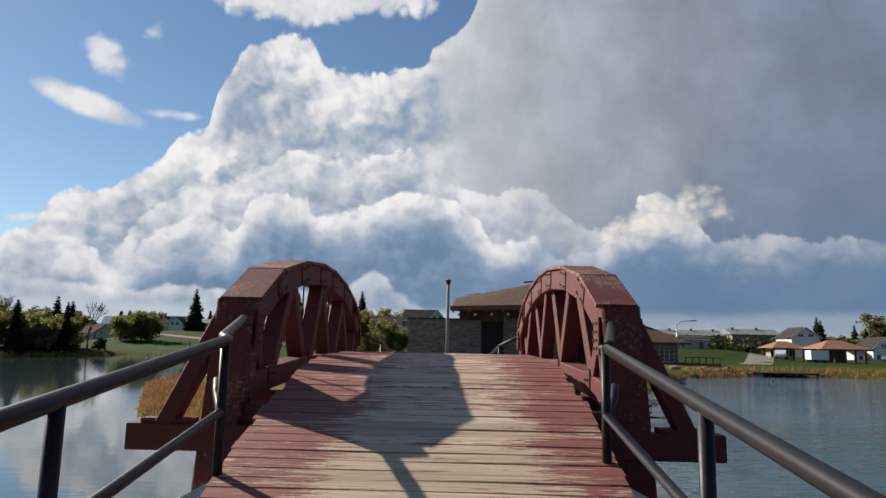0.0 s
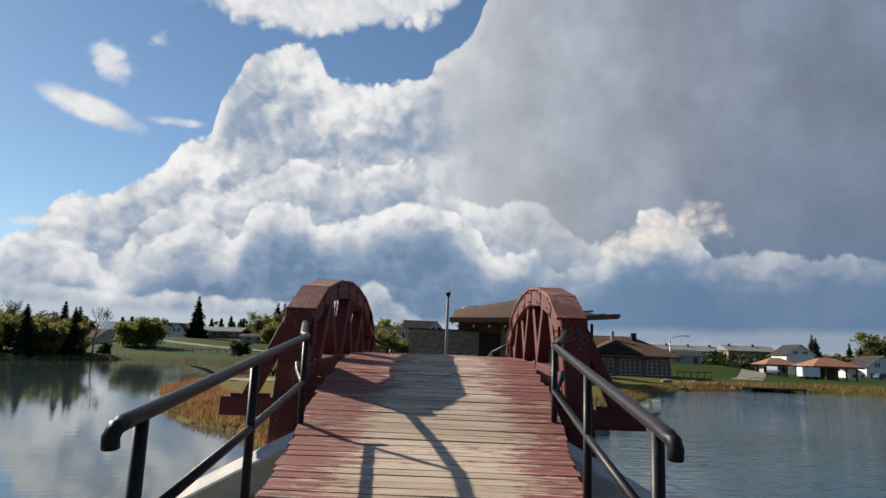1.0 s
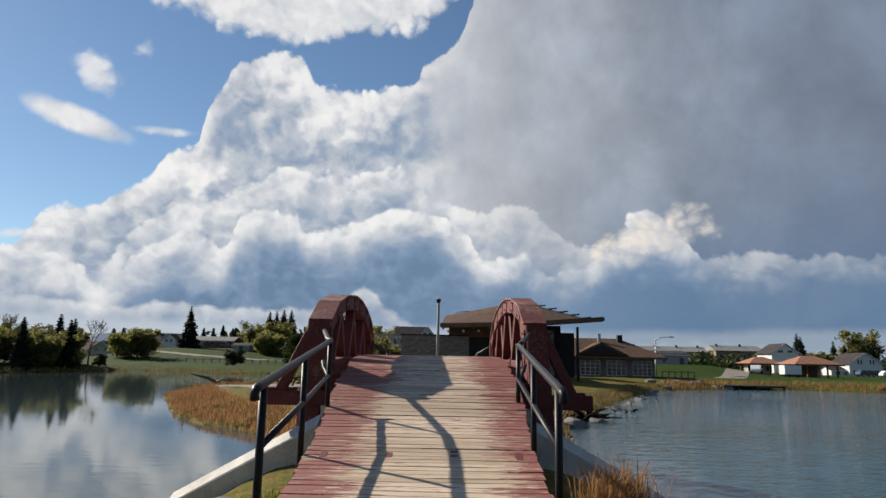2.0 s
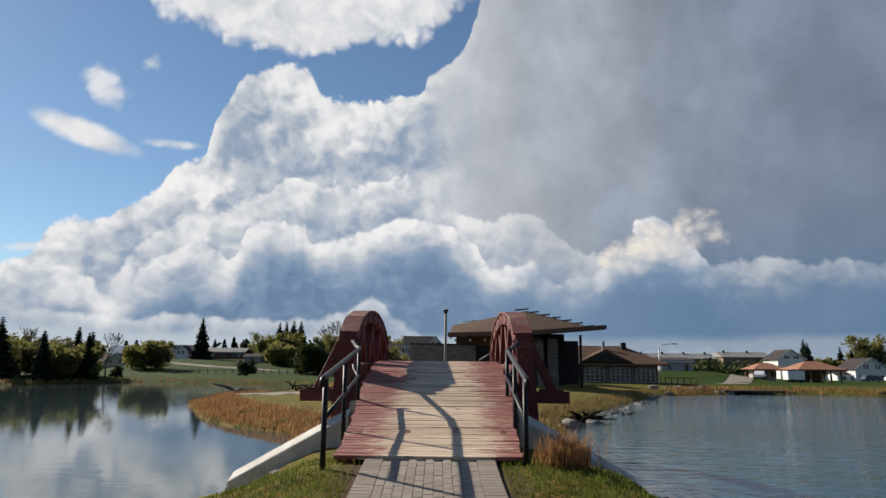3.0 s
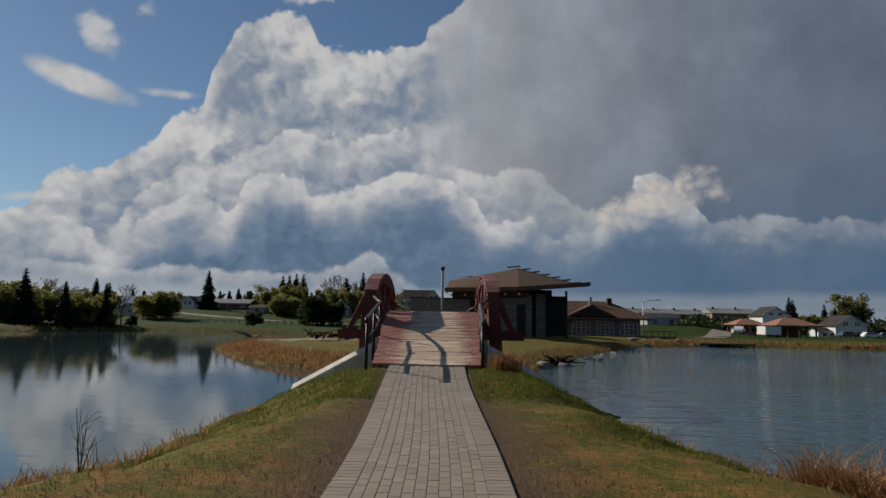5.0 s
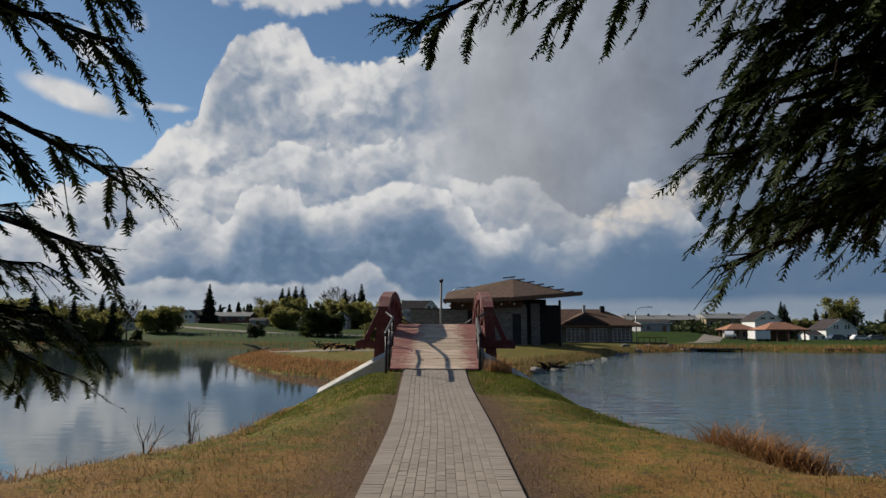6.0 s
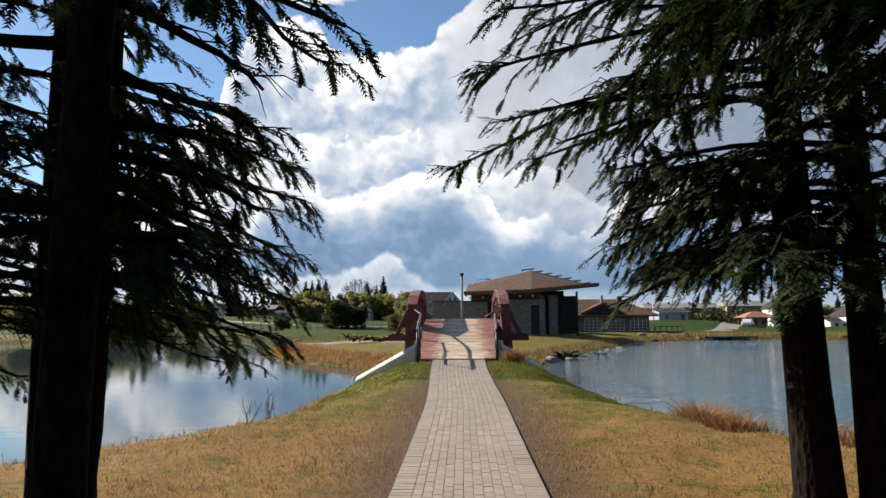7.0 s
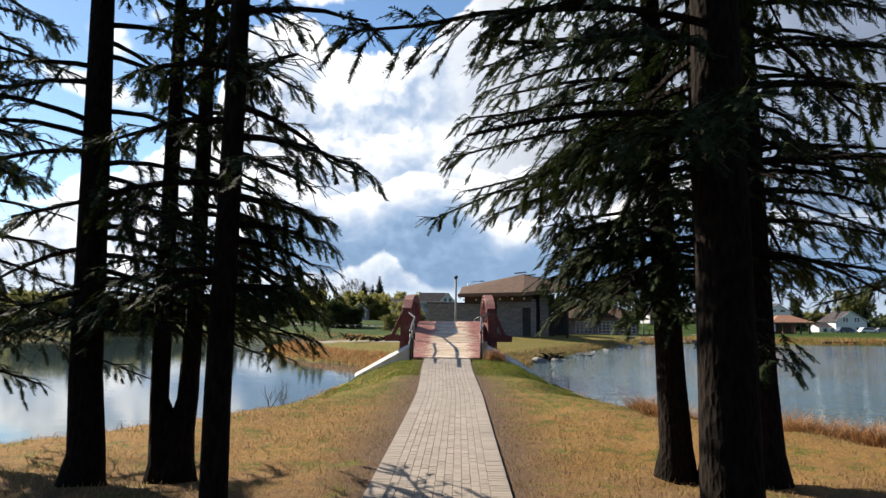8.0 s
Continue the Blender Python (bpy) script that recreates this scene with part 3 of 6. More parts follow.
def land_z(px, py):
    px, py = np.asarray(px, float), np.asarray(py, float)
    shore = 0.30 * wobble(px, py, 1.3) + 0.14 * wobble(px, py, 3.7)
    near = inside_distance(px, py, NEAR_LAND) + shore
    far = inside_distance(px, py, FAR_LAND) + shore
    # causeway: banks rise to the shoulders of the path
    crest = path_z(py) - 0.03
    side = np.abs(px - path_x(py))
    bank = WATER - 0.02 + (crest - WATER) * soft(near, -0.15, 3.5)
    flat = soft(1.7 - side, -0.9, 0.8)
    zn = np.where(near > 0, np.maximum(bank, WATER + 0.16 * soft(near, 0, 0.5)) * (1 - flat) + crest * flat, WATER + np.maximum(near * 0.35, -1.2))
    # beside the ramp the fill lies lower, and past the headwall the channel begins
    zn = np.where(near > 0, zn - 0.27 * soft(py, -0.8, 3.0) * soft(near, 0.2, 1.5), zn)
    zn = np.where(py > 4.9, np.minimum(zn, zn - 3.0 * soft(py, 4.95, 5.5)), zn)
    under = 0.22 * soft(-py, 14.5, 17.5) * soft(np.abs(px - 0.1), 1.2, 2.6)
    zn = zn + np.where(near > 2, under, 0)
    # far shore: a lip at the water, a level lawn, a hill to the left
    lip = 0.55 * soft(far, -0.1, 2.2) + 0.45 * soft(far, 2.0, 9.0)
    rise = soft(-px, 30, 62)
    hill = 4.3 * soft(py, 128, 192) * rise * soft(px, -95, -78) + 2.4 * soft(py, 128, 185) * soft(-px, -12, 20) * (1 - rise)
    hill = hill + 2.0 * soft(py, 100, 128) * soft(px, 26, 40) * soft(-px, -64, -52) + 2.2 * soft(py, 205, 250) * soft(px, 25, 60) + 12.0 * soft(py, 320, 900)
    zf = np.where(far > 0, WATER + 0.12 + lip * 0.95 + hill, WATER + np.maximum(far * 0.3, -1.2))
    causeway_top = np.where((np.abs(px) < 3.0) & (py > 12.5) & (py < 22), 0.35 * soft(3.0 - np.abs(px), 0, 1.2) * soft(22 - py, 0, 8), 0)
    z = np.maximum(zn, zf + causeway_top)
    fine = 0.035 * wobble(px, py, 2.1) + 0.02 * wobble(px, py, 5.3)
    return z + np.where((z > WATER + 0.1) & (side > 1.1), fine, 0)


def spread(near_lo, near_hi, step, far_lo, far_hi, grow=1.07):
    core = list(np.arange(near_lo, near_hi + step / 2, step))
    s, v = step, core[-1]
    while v < far_hi:
        s *= grow
        v += s
        core.append(min(v, far_hi))
    s, v = step, core[0]
    while v > far_lo:
        s *= grow
        v -= s
        core.insert(0, max(v, far_lo))
    return np.array(core)


def grid_mesh(name, xs, ys, zfun, mat):
    gx, gy = np.meshgrid(xs, ys)
    gz = zfun(gx, gy)
    verts = np.stack([gx.ravel(), gy.ravel(), gz.ravel()], 1)
    nx, ny = len(xs), len(ys)
    i = np.arange((ny - 1) * (nx - 1))
    a = (i // (nx - 1)) * nx + i % (nx - 1)
    faces = np.stack([a, a + 1, a + nx + 1, a + nx], 1)
    me = bpy.data.meshes.new(name)
    me.from_pydata(verts.tolist(), [], faces.tolist())
    me.materials.append(mat)
    me.polygons.foreach_set("use_smooth", [True] * len(me.polygons))
    return new(name, me)


ground = grid_mesh("ground", spread(-12, 12, 0.25, -3000, 3000, 1.06), spread(-24, 24, 0.26, -900, 3000, 1.035), land_z, M_TURF)
tagged(ground, "grassy banks and lawns around a pond, dry in places", "ground", kind="structure")
water = new("water", finish(boxed(-2500, 2500, -400, 2500, WATER - 0.02, WATER), "water", M_POND))
tagged(water, "calm pond water mirroring clouds, rippled on its open side", "water", kind="structure")


def z_at(x, y):
    return float(land_z(np.array([x]), np.array([y]))[0])


def strip(name, points, width, mat, lift=0.02, label="", category="path"):
    """A path or road laid over the ground along a line."""
    bm = bmesh.new()
    rows = []
    dense = []
    for (x0, y0), (x1, y1) in zip(points, points[1:]):
        n = max(2, int(math.hypot(x1 - x0, y1 - y0) / 1.5))
        dense += [(x0 + (x1 - x0) * k / n, y0 + (y1 - y0) * k / n) for k in range(n)]
    dense.append(points[-1])
    for i, (x, y) in enumerate(dense):
        a, b = dense[max(i - 1, 0)], dense[min(i + 1, len(dense) - 1)]
        d = Vector((b[0] - a[0], b[1] - a[1])).normalized()
        rows.append([bm.verts.new((x - d.y * width * k, y + d.x * width * k, z_at(x - d.y * width * k, y + d.x * width * k) + lift)) for k in (-0.5, -0.25, 0, 0.25, 0.5)])
    for r0, r1 in zip(rows, rows[1:]):
        for k in range(4):
            bm.faces.new((r0[k], r0[k + 1], r1[k + 1], r1[k]))
    ob = new(name, finish(bm, name, mat, True))
    return tagged(ob, label, category, kind="structure")


strip("pavement_far", [(0.2, 17.6), (1.0, 24), (-6, 33), (-20, 45)], 1.8, M_ROAD, 0.03, "pale gravel footpath over the far lawn", "path")
strip("road_side", [(41, 88), (47, 100), (58, 122), (68, 150)], 4.0, M_ROAD, 0.03, "dusty pale side road climbing from the shore", "road")
strip("road_left", [(-75, 168), (-58, 158), (-30, 150), (-4, 150)], 3.0, M_ROAD, 0.05, "pale lane along the grassy slope", "road")

# ---------------------------------------------------------------- the bridge
DECK_X = 0.03
RAMP_END, SPAN_END, FAR_END = 5.45, 12.75, 18.2
CAMBER = [(0.0, 0.03), (1.6, 0.17), (3.3, 0.44), (4.0, 0.63), (4.9, 0.88), (5.6, 1.06), (6.4, 1.22), (7.4, 1.29), (9.1, 1.32)]


def deck_z(y):
    """Height of the planks: a ramp that steepens, then the hump of the span, the same on both banks."""
    y = min(y, FAR_END - y)
    return float(np.interp(y, [c[0] for c in CAMBER], [c[1] for c in CAMBER]))


def deck_half(y):
    y = min(y, FAR_END - y)
    return float(np.interp(y, [0.0, 4.0, 5.2, 5.4], [1.16, 1.41, 1.44, 1.40]))


bridge_deck = thing("bridge_deck", (0, 0, 0), "humped timber bridge deck, red paint worn to bare wood", "bridge deck")


def plank_mesh(n):
    bm = bmesh.new()
    rnd = random.Random(n)
    length, w, t, c = 1.0, 0.140, 0.05, 0.005
    prof = [(-w / 2 + c, 0), (-w / 2, -c), (-w / 2, -t), (w / 2, -t), (w / 2, -c), (w / 2 - c, 0)]
    rings = []
    for x in (-0.5, -0.17, 0.16, 0.5):
        dz, dy = rnd.uniform(-0.004, 0.004), rnd.uniform(-0.002, 0.002)
        rings.append([bm.verts.new((x * length, u + dy, v + dz)) for u, v in prof])
    for r0, r1 in zip(rings, rings[1:]):
        for i in range(6):
            bm.faces.new((r0[i], r0[(i + 1) % 6], r1[(i + 1) % 6], r1[i]))
    bm.faces.new(rings[0][::-1])
    bm.faces.new(rings[-1])
    return finish(bm, "plank", M_DECK)


PLANKS = [plank_mesh(n) for n in range(7)]
rnd = random.Random(5)
y = 0.06
while y < FAR_END - 0.05:
    ob = new("plank", rnd.choice(PLANKS))
    ob.parent = bridge_deck
    z = deck_z(y)
    slope = math.atan2(deck_z(y + 0.05) - deck_z(y - 0.05), 0.1)
    half = deck_half(y)
    x0, x1 = DECK_X - half + rnd.uniform(-0.02, 0.02), DECK_X + half + rnd.uniform(-0.02, 0.02)
    ob.matrix_basis = Matrix.LocRotScale(((x0 + x1) / 2, y, z + rnd.uniform(-0.003, 0.003)), Euler((slope, rnd.uniform(-0.002, 0.002), rnd.uniform(-0.003, 0.003))), (x1 - x0, 1, 1))
    y += 0.145 * math.cos(slope) + rnd.uniform(0, 0.007)

for f in (-0.84, -0.28, 0.28, 0.84):
    bm = bmesh.new()
    ys = [0.02, 3.3, 4.9, 6.4, 9.1, 11.8, 13.3, 14.9, FAR_END - 0.02]
    for a, b in zip(ys, ys[1:]):
        beam(bm, (DECK_X + f * deck_half(a), a, deck_z(a) - 0.16), (DECK_X + f * deck_half(b), b, deck_z(b) - 0.16), 0.10, 0.21)
    part("stringer", bm, M_POST, bridge_deck, "dark red joist under the planks")
for s in (-1, 1):
    for ys in ((0.25, 1.6, 3.3, 4.0), (14.2, 14.9, 16.6, 17.95)):
        bm = bmesh.new()
        for a, b in zip(ys, ys[1:]):
            beam(bm, (DECK_X + s * (deck_half(a) - 0.03), a, deck_z(a) - 0.12), (DECK_X + s * (deck_half(b) - 0.03), b, deck_z(b) - 0.12), 0.05, 0.13)
        part("edge_board", bm, M_REDCAP, bridge_deck, "weathered edge board")

ARCH = [(5.45, 1.87), (6.25, 2.24), (7.4, 2.47), (8.6, 2.58), (9.6, 2.58), (10.8, 2.47), (11.95, 2.24), (12.75, 1.87)]
NODES = [(5.45, 0.98), (6.2, 1.06), (8.15, 1.14), (10.05, 1.14), (12.0, 1.06), (12.75, 0.98)]


bm = bmesh.new()
bmesh.ops.create_cone(bm, cap_ends=True, segments=6, radius1=0.017, radius2=0.014, depth=0.018)
BOLT = finish(bm, "bolt", M_BOLT)


def bolt(m, parent):
    ob = new("bolt", BOLT)
    ob.parent, ob.matrix_basis = parent, m


def truss(side):
    """One arched side of the bridge: end posts, chord with cap, webs, rods, lower chord, outrigger feet."""
    X = side * 1.82
    lean = side * 0.17
    t = thing("arched_truss", (0, 0, 0), "weathered dark red timber arch truss with bolted plates", "bridge truss", "trusses of the bridge")
    for i, ((y0, z0), (y1, z1)) in enumerate(zip(ARCH, ARCH[1:])):
        d = Vector((0, y1 - y0, z1 - z0)).normalized()
        n = Vector((0, -d.z, d.y))
        a, b = Vector((X, y0, z0)) - n * 0.17, Vector((X, y1, z1)) - n * 0.17
        seg = part("chord_segment", beam(bmesh.new(), a - d * 0.01, b + d * 0.01, 0.34, 0.27, n), M_RED, t)
        cap = bmesh.new()
        beam(cap, a + n * 0.155 - d * 0.015, b + n * 0.155 + d * 0.015, 0.41, 0.04, n, 0.006)
        part("cap_board", cap, M_REDCAP, t, "faded red cap board flaking to wood")
        # splice plates and bolts on both faces, at the joint
        for face in (-1, 1):
            px = X + face * 0.176
            plate = bmesh.new()
            c = b if i < len(ARCH) - 2 else a
            beam(plate, c - d * 0.20 + Vector((face * 0.176, 0, 0)), c + d * (0.17 if i < len(ARCH) - 2 else 0.2) + Vector((face * 0.176, 0, 0)), 0.014, 0.235, n, 0.003)
            pl = part("splice_plate", plate, M_RED, t)
            for u in (-0.15, -0.09, 0.07, 0.13):
                for v in (-0.08, 0.08):
                    m = Matrix.Translation(c + d * u + n * v + Vector((face * 0.186, 0, 0))) @ Euler((0, radians(90), 0)).to_matrix().to_4x4()
                    bolt(m, pl)
    # end posts lean in from their feet
    for y, o in ((5.45, -1), (12.75, 1)):
        bm = beam(bmesh.new(), (X + lean * 0.95, y + o * 0.02, -0.55), (X, y, 1.83), 0.36, 0.34, (0, 1, 0), 0.018)
        part("end_post", bm, M_POST, t, "cracked red end post, bare wood low down")
        plate = boxed(X - side * 0.175, X - side * 0.205, y - 0.11, y + 0.11, 1.38, 1.74, bevel=0.005)
        pl = part("gusset_plate", plate, M_RED, t)
        for k in range(4):
            for w in (-0.06, 0.06):
                m = Matrix.Translation((X - side * 0.208, y + w + 0.02, 1.44 + k * 0.08)) @ Euler((0, radians(90), 0)).to_matrix().to_4x4()
                bolt(m, pl)
        # outrigger: cross beam end, packing block and raking brace
        part("outrigger_beam", beam(bmesh.new(), (X - side * 0.45, y + o * 0.10, 0.56), (side * 2.74, y + o * 0.10, 0.56), 0.22, 0.24), M_RED, t, "dark red outrigger beam end")
        part("packing_block", beam(bmesh.new(), (side * 2.15, y + o * 0.10, 0.70), (side * 2.62, y + o * 0.10, 0.70), 0.18, 0.05), M_RED, t)
        part("raking_brace", beam(bmesh.new(), (side * 2.42, y + o * 0.10, 0.66), (side * 1.93, y + o * 0.04, 1.72), 0.16, 0.20, (0, 1, 0)), M_RED, t)
    # lower chord beside the deck
    for (y0, z0), (y1, z1) in zip(NODES, NODES[1:]):
        part("lower_chord", beam(bmesh.new(), (X, y0, z0), (X, y1, z1), 0.26, 0.24), M_RED, t)
    # webs: pairs that meet at the lower nodes and spread to the chord
    ups = [(5.52, 1.74), (7.2, 2.24), (9.1, 2.38), (11.0, 2.24), (12.68, 1.74)]
    for j, n in enumerate(NODES[1:-1]):
        for k, (ty, tz) in enumerate((ups[j], ups[j + 1])):
            off = 0.025 * (1 if k else -1)
            part("web_member", beam(bmesh.new(), (X + off, n[0] + (0.09 if k else -0.09), n[1] + 0.05), (X + off, ty + (-0.11 if k else 0.11), tz - 0.02), 0.19, 0.20, (1, 0, 0)), M_RED, t)
            # bolted foot and head of the web
            for yy, zz in ((n[0] + (0.13 if k else -0.13), n[1] + 0.12), (ty + (-0.12 if k else 0.12), tz - 0.10)):
                for q in (-0.03, 0.03):
                    bolt(Matrix.Translation((X + off - side * 0.105, yy + q, zz + q)) @ Euler((0, radians(90), 0)).to_matrix().to_4x4(), t)
    for (ny, nz) in NODES[1:-1]:
        top = np.interp(ny, [a[0] for a in ARCH], [a[1] for a in ARCH]) - 0.25
        part("tie_rod", tube(bmesh.new(), [(X, ny, nz), (X, ny, top)], 0.012, 6), M_IRON, t, "thin black iron rod")
        plate = boxed(X - side * 0.13, X - side * 0.145, ny - 0.13, ny + 0.13, nz - 0.04, nz + 0.14, bevel=0.004)
        pl = part("gusset_plate", plate, M_RED, t)
        for k in range(3):
            bolt(Matrix.Translation((X - side * 0.148, ny - 0.08 + 0.08 * k, nz + 0.05)) @ Euler((0, radians(90), 0)).to_matrix().to_4x4(), pl)
    return t


truss(-1)
truss(1)

# transoms carry the deck from truss to truss
span_frame = thing("span_frame", (0, 0, 0), "dark red timber cross beams under the span", "bridge frame")
for ny, nz in NODES:
    part("transom", beam(bmesh.new(), (-1.98, ny, nz - 0.24), (1.98, ny, nz - 0.24), 0.22, 0.22), M_RED, span_frame)


def handrail(side, far=False):
    """Two black pipes on three posts, bent out to the truss at the top end."""
    r = thing("handrail", (0, 0, 0), "black painted steel pipe handrail with two rails", "handrail", "handrails of the bridge")
    slide = -0.36 if side < 0 else -0.04

    def at(y, z, out=0.0, fixed=False):
        """A place on the rail's line, which spreads with the deck."""
        y = y if fixed else y + slide
        return (side * (1.225 + 0.035 * y + out), 18.2 - y if far else y, z)

    high = [at(-0.28, 0.87), at(-0.29, 0.915), at(-0.26, 0.948), at(-0.20, 0.962), at(0.0, 0.985), at(1.97, 1.21), at(4.0, 1.44), at(4.09, 1.455), at(4.16, 1.475, 0.05), at(5.22, 1.66, 0.30, True)]
    part("top_rail", tube(bmesh.new(), high, 0.038, 12), M_IRON, r, smooth=True)
    low = [at(0.0, 0.49), at(1.97, 0.71), at(4.03, 0.96), at(4.10, 0.98, 0.03), at(4.24, 1.08, 0.10), at(4.34, 1.16, 0.13)]
    part("mid_rail", tube(bmesh.new(), low, 0.030, 12), M_IRON, r, smooth=True)
    for y, base, top in ((0.0, -0.42, 0.99), (1.97, -0.25, 1.21), (4.05, 0.30, 1.44)):
        part("post", tube(bmesh.new(), [at(y, base), at(y, top)], 0.034, 12), M_IRON, r, smooth=True)
    return r


for far in (False, True):
    for side in (-1, 1):
        handrail(side, far)

# abutments with flared wing walls
for far in (False, True):
    a = thing("abutment", (0, 0, 0), "pale weathered concrete abutment with sloping wing walls", "abutment", "abutments of the bridge")

    def fy(y):
        return 18.2 - y if far else y

    part("pier", boxed(-1.66, 1.66, fy(4.95), fy(5.75), -2.3, 0.46), M_CONCRETE, a)
    for side in (-1, 1):
        bm = bmesh.new()
        run = [(side * 1.66, 4.9, 0.30), (side * 2.4, 4.9, -0.10), (side * 3.2, 4.94, -0.54), (side * 3.95, 4.97, -0.96)]
        rows = []
        for x, y, z in run:
            rows.append([bm.verts.new((x, fy(y + u), v)) for u, v in ((-0.20, -2.3), (0.20, -2.3), (0.20, z - 0.02), (0.17, z + 0.03), (-0.18, z - 0.10), (-0.20, z - 0.13))])
        for r0, r1 in zip(rows, rows[1:]):
            for i in range(6):
                bm.faces.new((r0[i], r0[(i + 1) % 6], r1[(i + 1) % 6], r1[i]))
        bm.faces.new(rows[0][::-1])
        bm.faces.new(rows[-1])
        bmesh.ops.recalc_face_normals(bm, faces=bm.faces)
        part("wing_wall", bm, M_CONCRETE, a)

# ---------------------------------------------------------------- buildings across the water
def window(parent, x0, x1, z0, z1, y, cols=1, rows=1, frame_mat=None, t=0.06, name="window", axis="y"):
    """A framed window on a wall that faces the pond; panes behind real bars."""
    frame_mat = frame_mat or M_TRIM

    def put(bm, a0, a1, d0, d1, c0, c1):
        return box(bm, a0, a1, y + d0, y + d1, c0, c1) if axis == "y" else box(bm, y + d0, y + d1, a0, a1, c0, c1)

    bm = bmesh.new()
    put(bm, x0, x1, -0.05, 0.02, z1 - t, z1)
    put(bm, x0, x1, -0.05, 0.02, z0, z0 + t)
    for i in range(cols + 1):
        x = x0 + (x1 - x0 - t) * i / cols
        put(bm, x, x + t, -0.048, 0.018, z0 + t, z1 - t)
    for j in range(1, rows):
        z = z0 + (z1 - z0) * j / rows
        put(bm, x0 + t, x1 - t, -0.046, 0.016, z - t / 3, z + t / 3)
    w = part(name, bm, frame_mat, parent)
    part("pane", put(bmesh.new(), x0 + 0.01, x1 - 0.01, -0.012, -0.004, z0 + 0.01, z1 - 0.01), M_GLASS, w)
    return w


def gable_roof(bm, w, d, z, rise, over=0.35, thick=0.18, along="x"):
    """Two slopes with thickness; the ridge runs along x or y, centred."""
    if along == "x":
        h, l = d / 2 + over, w / 2 + over
        k = rise * (h / (d / 2))
        base = z + rise - k
        outline = [(-h, base), (0, z + rise), (h, base), (h, base - thick), (0, z + rise - thick), (-h, base - thick)]
        a = [bm.verts.new((-l, u, v)) for u, v in outline]
        b = [bm.verts.new((l, u, v)) for u, v in outline]
    else:
        h, l = w / 2 + over, d / 2 + over
        k = rise * (h / (w / 2))
        base = z + rise - k
        outline = [(-h, base), (0, z + rise), (h, base), (h, base - thick), (0, z + rise - thick), (-h, base - thick)]
        a = [bm.verts.new((u, -l, v)) for u, v in outline]
        b = [bm.verts.new((u, l, v)) for u, v in outline]
    n = len(outline)
    for i in range(n):
        bm.faces.new((a[i], a[(i + 1) % n], b[(i + 1) % n], b[i]))
    for ring in (a, b):
        bm.faces.new((ring[0], ring[1], ring[4], ring[5]))
        bm.faces.new((ring[1], ring[2], ring[3], ring[4]))
    bmesh.ops.recalc_face_normals(bm, faces=bm.faces)
    return bm


def gable_walls(w, d, h, rise, along):
    bm = bmesh.new()
    if along == "x":
        out = [(-d / 2, -0.6), (d / 2, -0.6), (d / 2, h), (0, h + rise), (-d / 2, h)]
        a = [bm.verts.new((-w / 2, u, v)) for u, v in out]
        b = [bm.verts.new((w / 2, u, v)) for u, v in out]
    else:
        out = [(-w / 2, -0.6), (w / 2, -0.6), (w / 2, h), (0, h + rise), (-w / 2, h)]
        a = [bm.verts.new((u, -d / 2, v)) for u, v in out]
        b = [bm.verts.new((u, d / 2, v)) for u, v in out]
    n = len(out)
    for i in range(n):
        bm.faces.new((a[i], a[(i + 1) % n], b[(i + 1) % n], b[i]))
    bm.faces.new(a[::-1])
    bm.faces.new(b)
    bmesh.ops.recalc_face_normals(bm, faces=bm.faces)
    return bm


def house(x, y, w, d, h, rise, wall_mat, roof_mat, label, along="x", windows=(), turn=0.0, z=None, chimney=None, porch=None, door=None, category="house", name="house"):
    t = thing(name, (x, y, z_at(x, y) if z is None else z), label, category, "", turn)
    part("wall", gable_walls(w, d, h, rise, along), wall_mat, t)
    roof = part("roof", gable_roof(bmesh.new(), w, d, h + 0.08, rise, 0.45, 0.2, along), roof_mat, t)
    trim = bmesh.new()
    if along == "y":
        for s in (-1, 1):
            k = rise / (w / 2)
            beam(trim, (s * (w / 2 + 0.42), -d / 2 - 0.46, h - 0.42 * k - 0.02), (0, -d / 2 - 0.46, h + rise + 0.0), 0.05, 0.2, (0, 0, 1), 0.004)
    else:
        box(trim, -w / 2 - 0.4, w / 2 + 0.4, -d / 2 - 0.5, -d / 2 - 0.455, h - 0.35, h - 0.12)
    part("fascia", trim, M_TRIM, roof)
    for a0, a1, b0, b1, cols, rows in windows:
        window(t, a0, a1, b0, b1, -d / 2 - 0.005, cols, rows)
    if door:
        part("door", boxed(door[0], door[1], -d / 2 - 0.04, -d / 2 + 0.02, 0.05, door[2]), M_BROWNWOOD, t)
    if chimney:
        part("chimney", boxed(chimney[0] - 0.35, chimney[0] + 0.35, chimney[1] - 0.35, chimney[1] + 0.35, h, h + rise + 0.9, bevel=0.03), M_BRICKRED, roof)
    if porch:
        p0, p1, ph = porch
        pr = part("porch_roof", box(bmesh.new(), p0, p1, -d / 2 - 2.0, -d / 2 - 0.02, ph, ph + 0.18), roof_mat, t)
        for k in (0.1, (p1 - p0) / 2, p1 - p0 - 0.1):
            part("porch_post", boxed(p0 + k - 0.07, p0 + k + 0.07, -d / 2 - 1.9, -d / 2 - 1.75, -0.5, ph), M_TRIM, t)
    return t


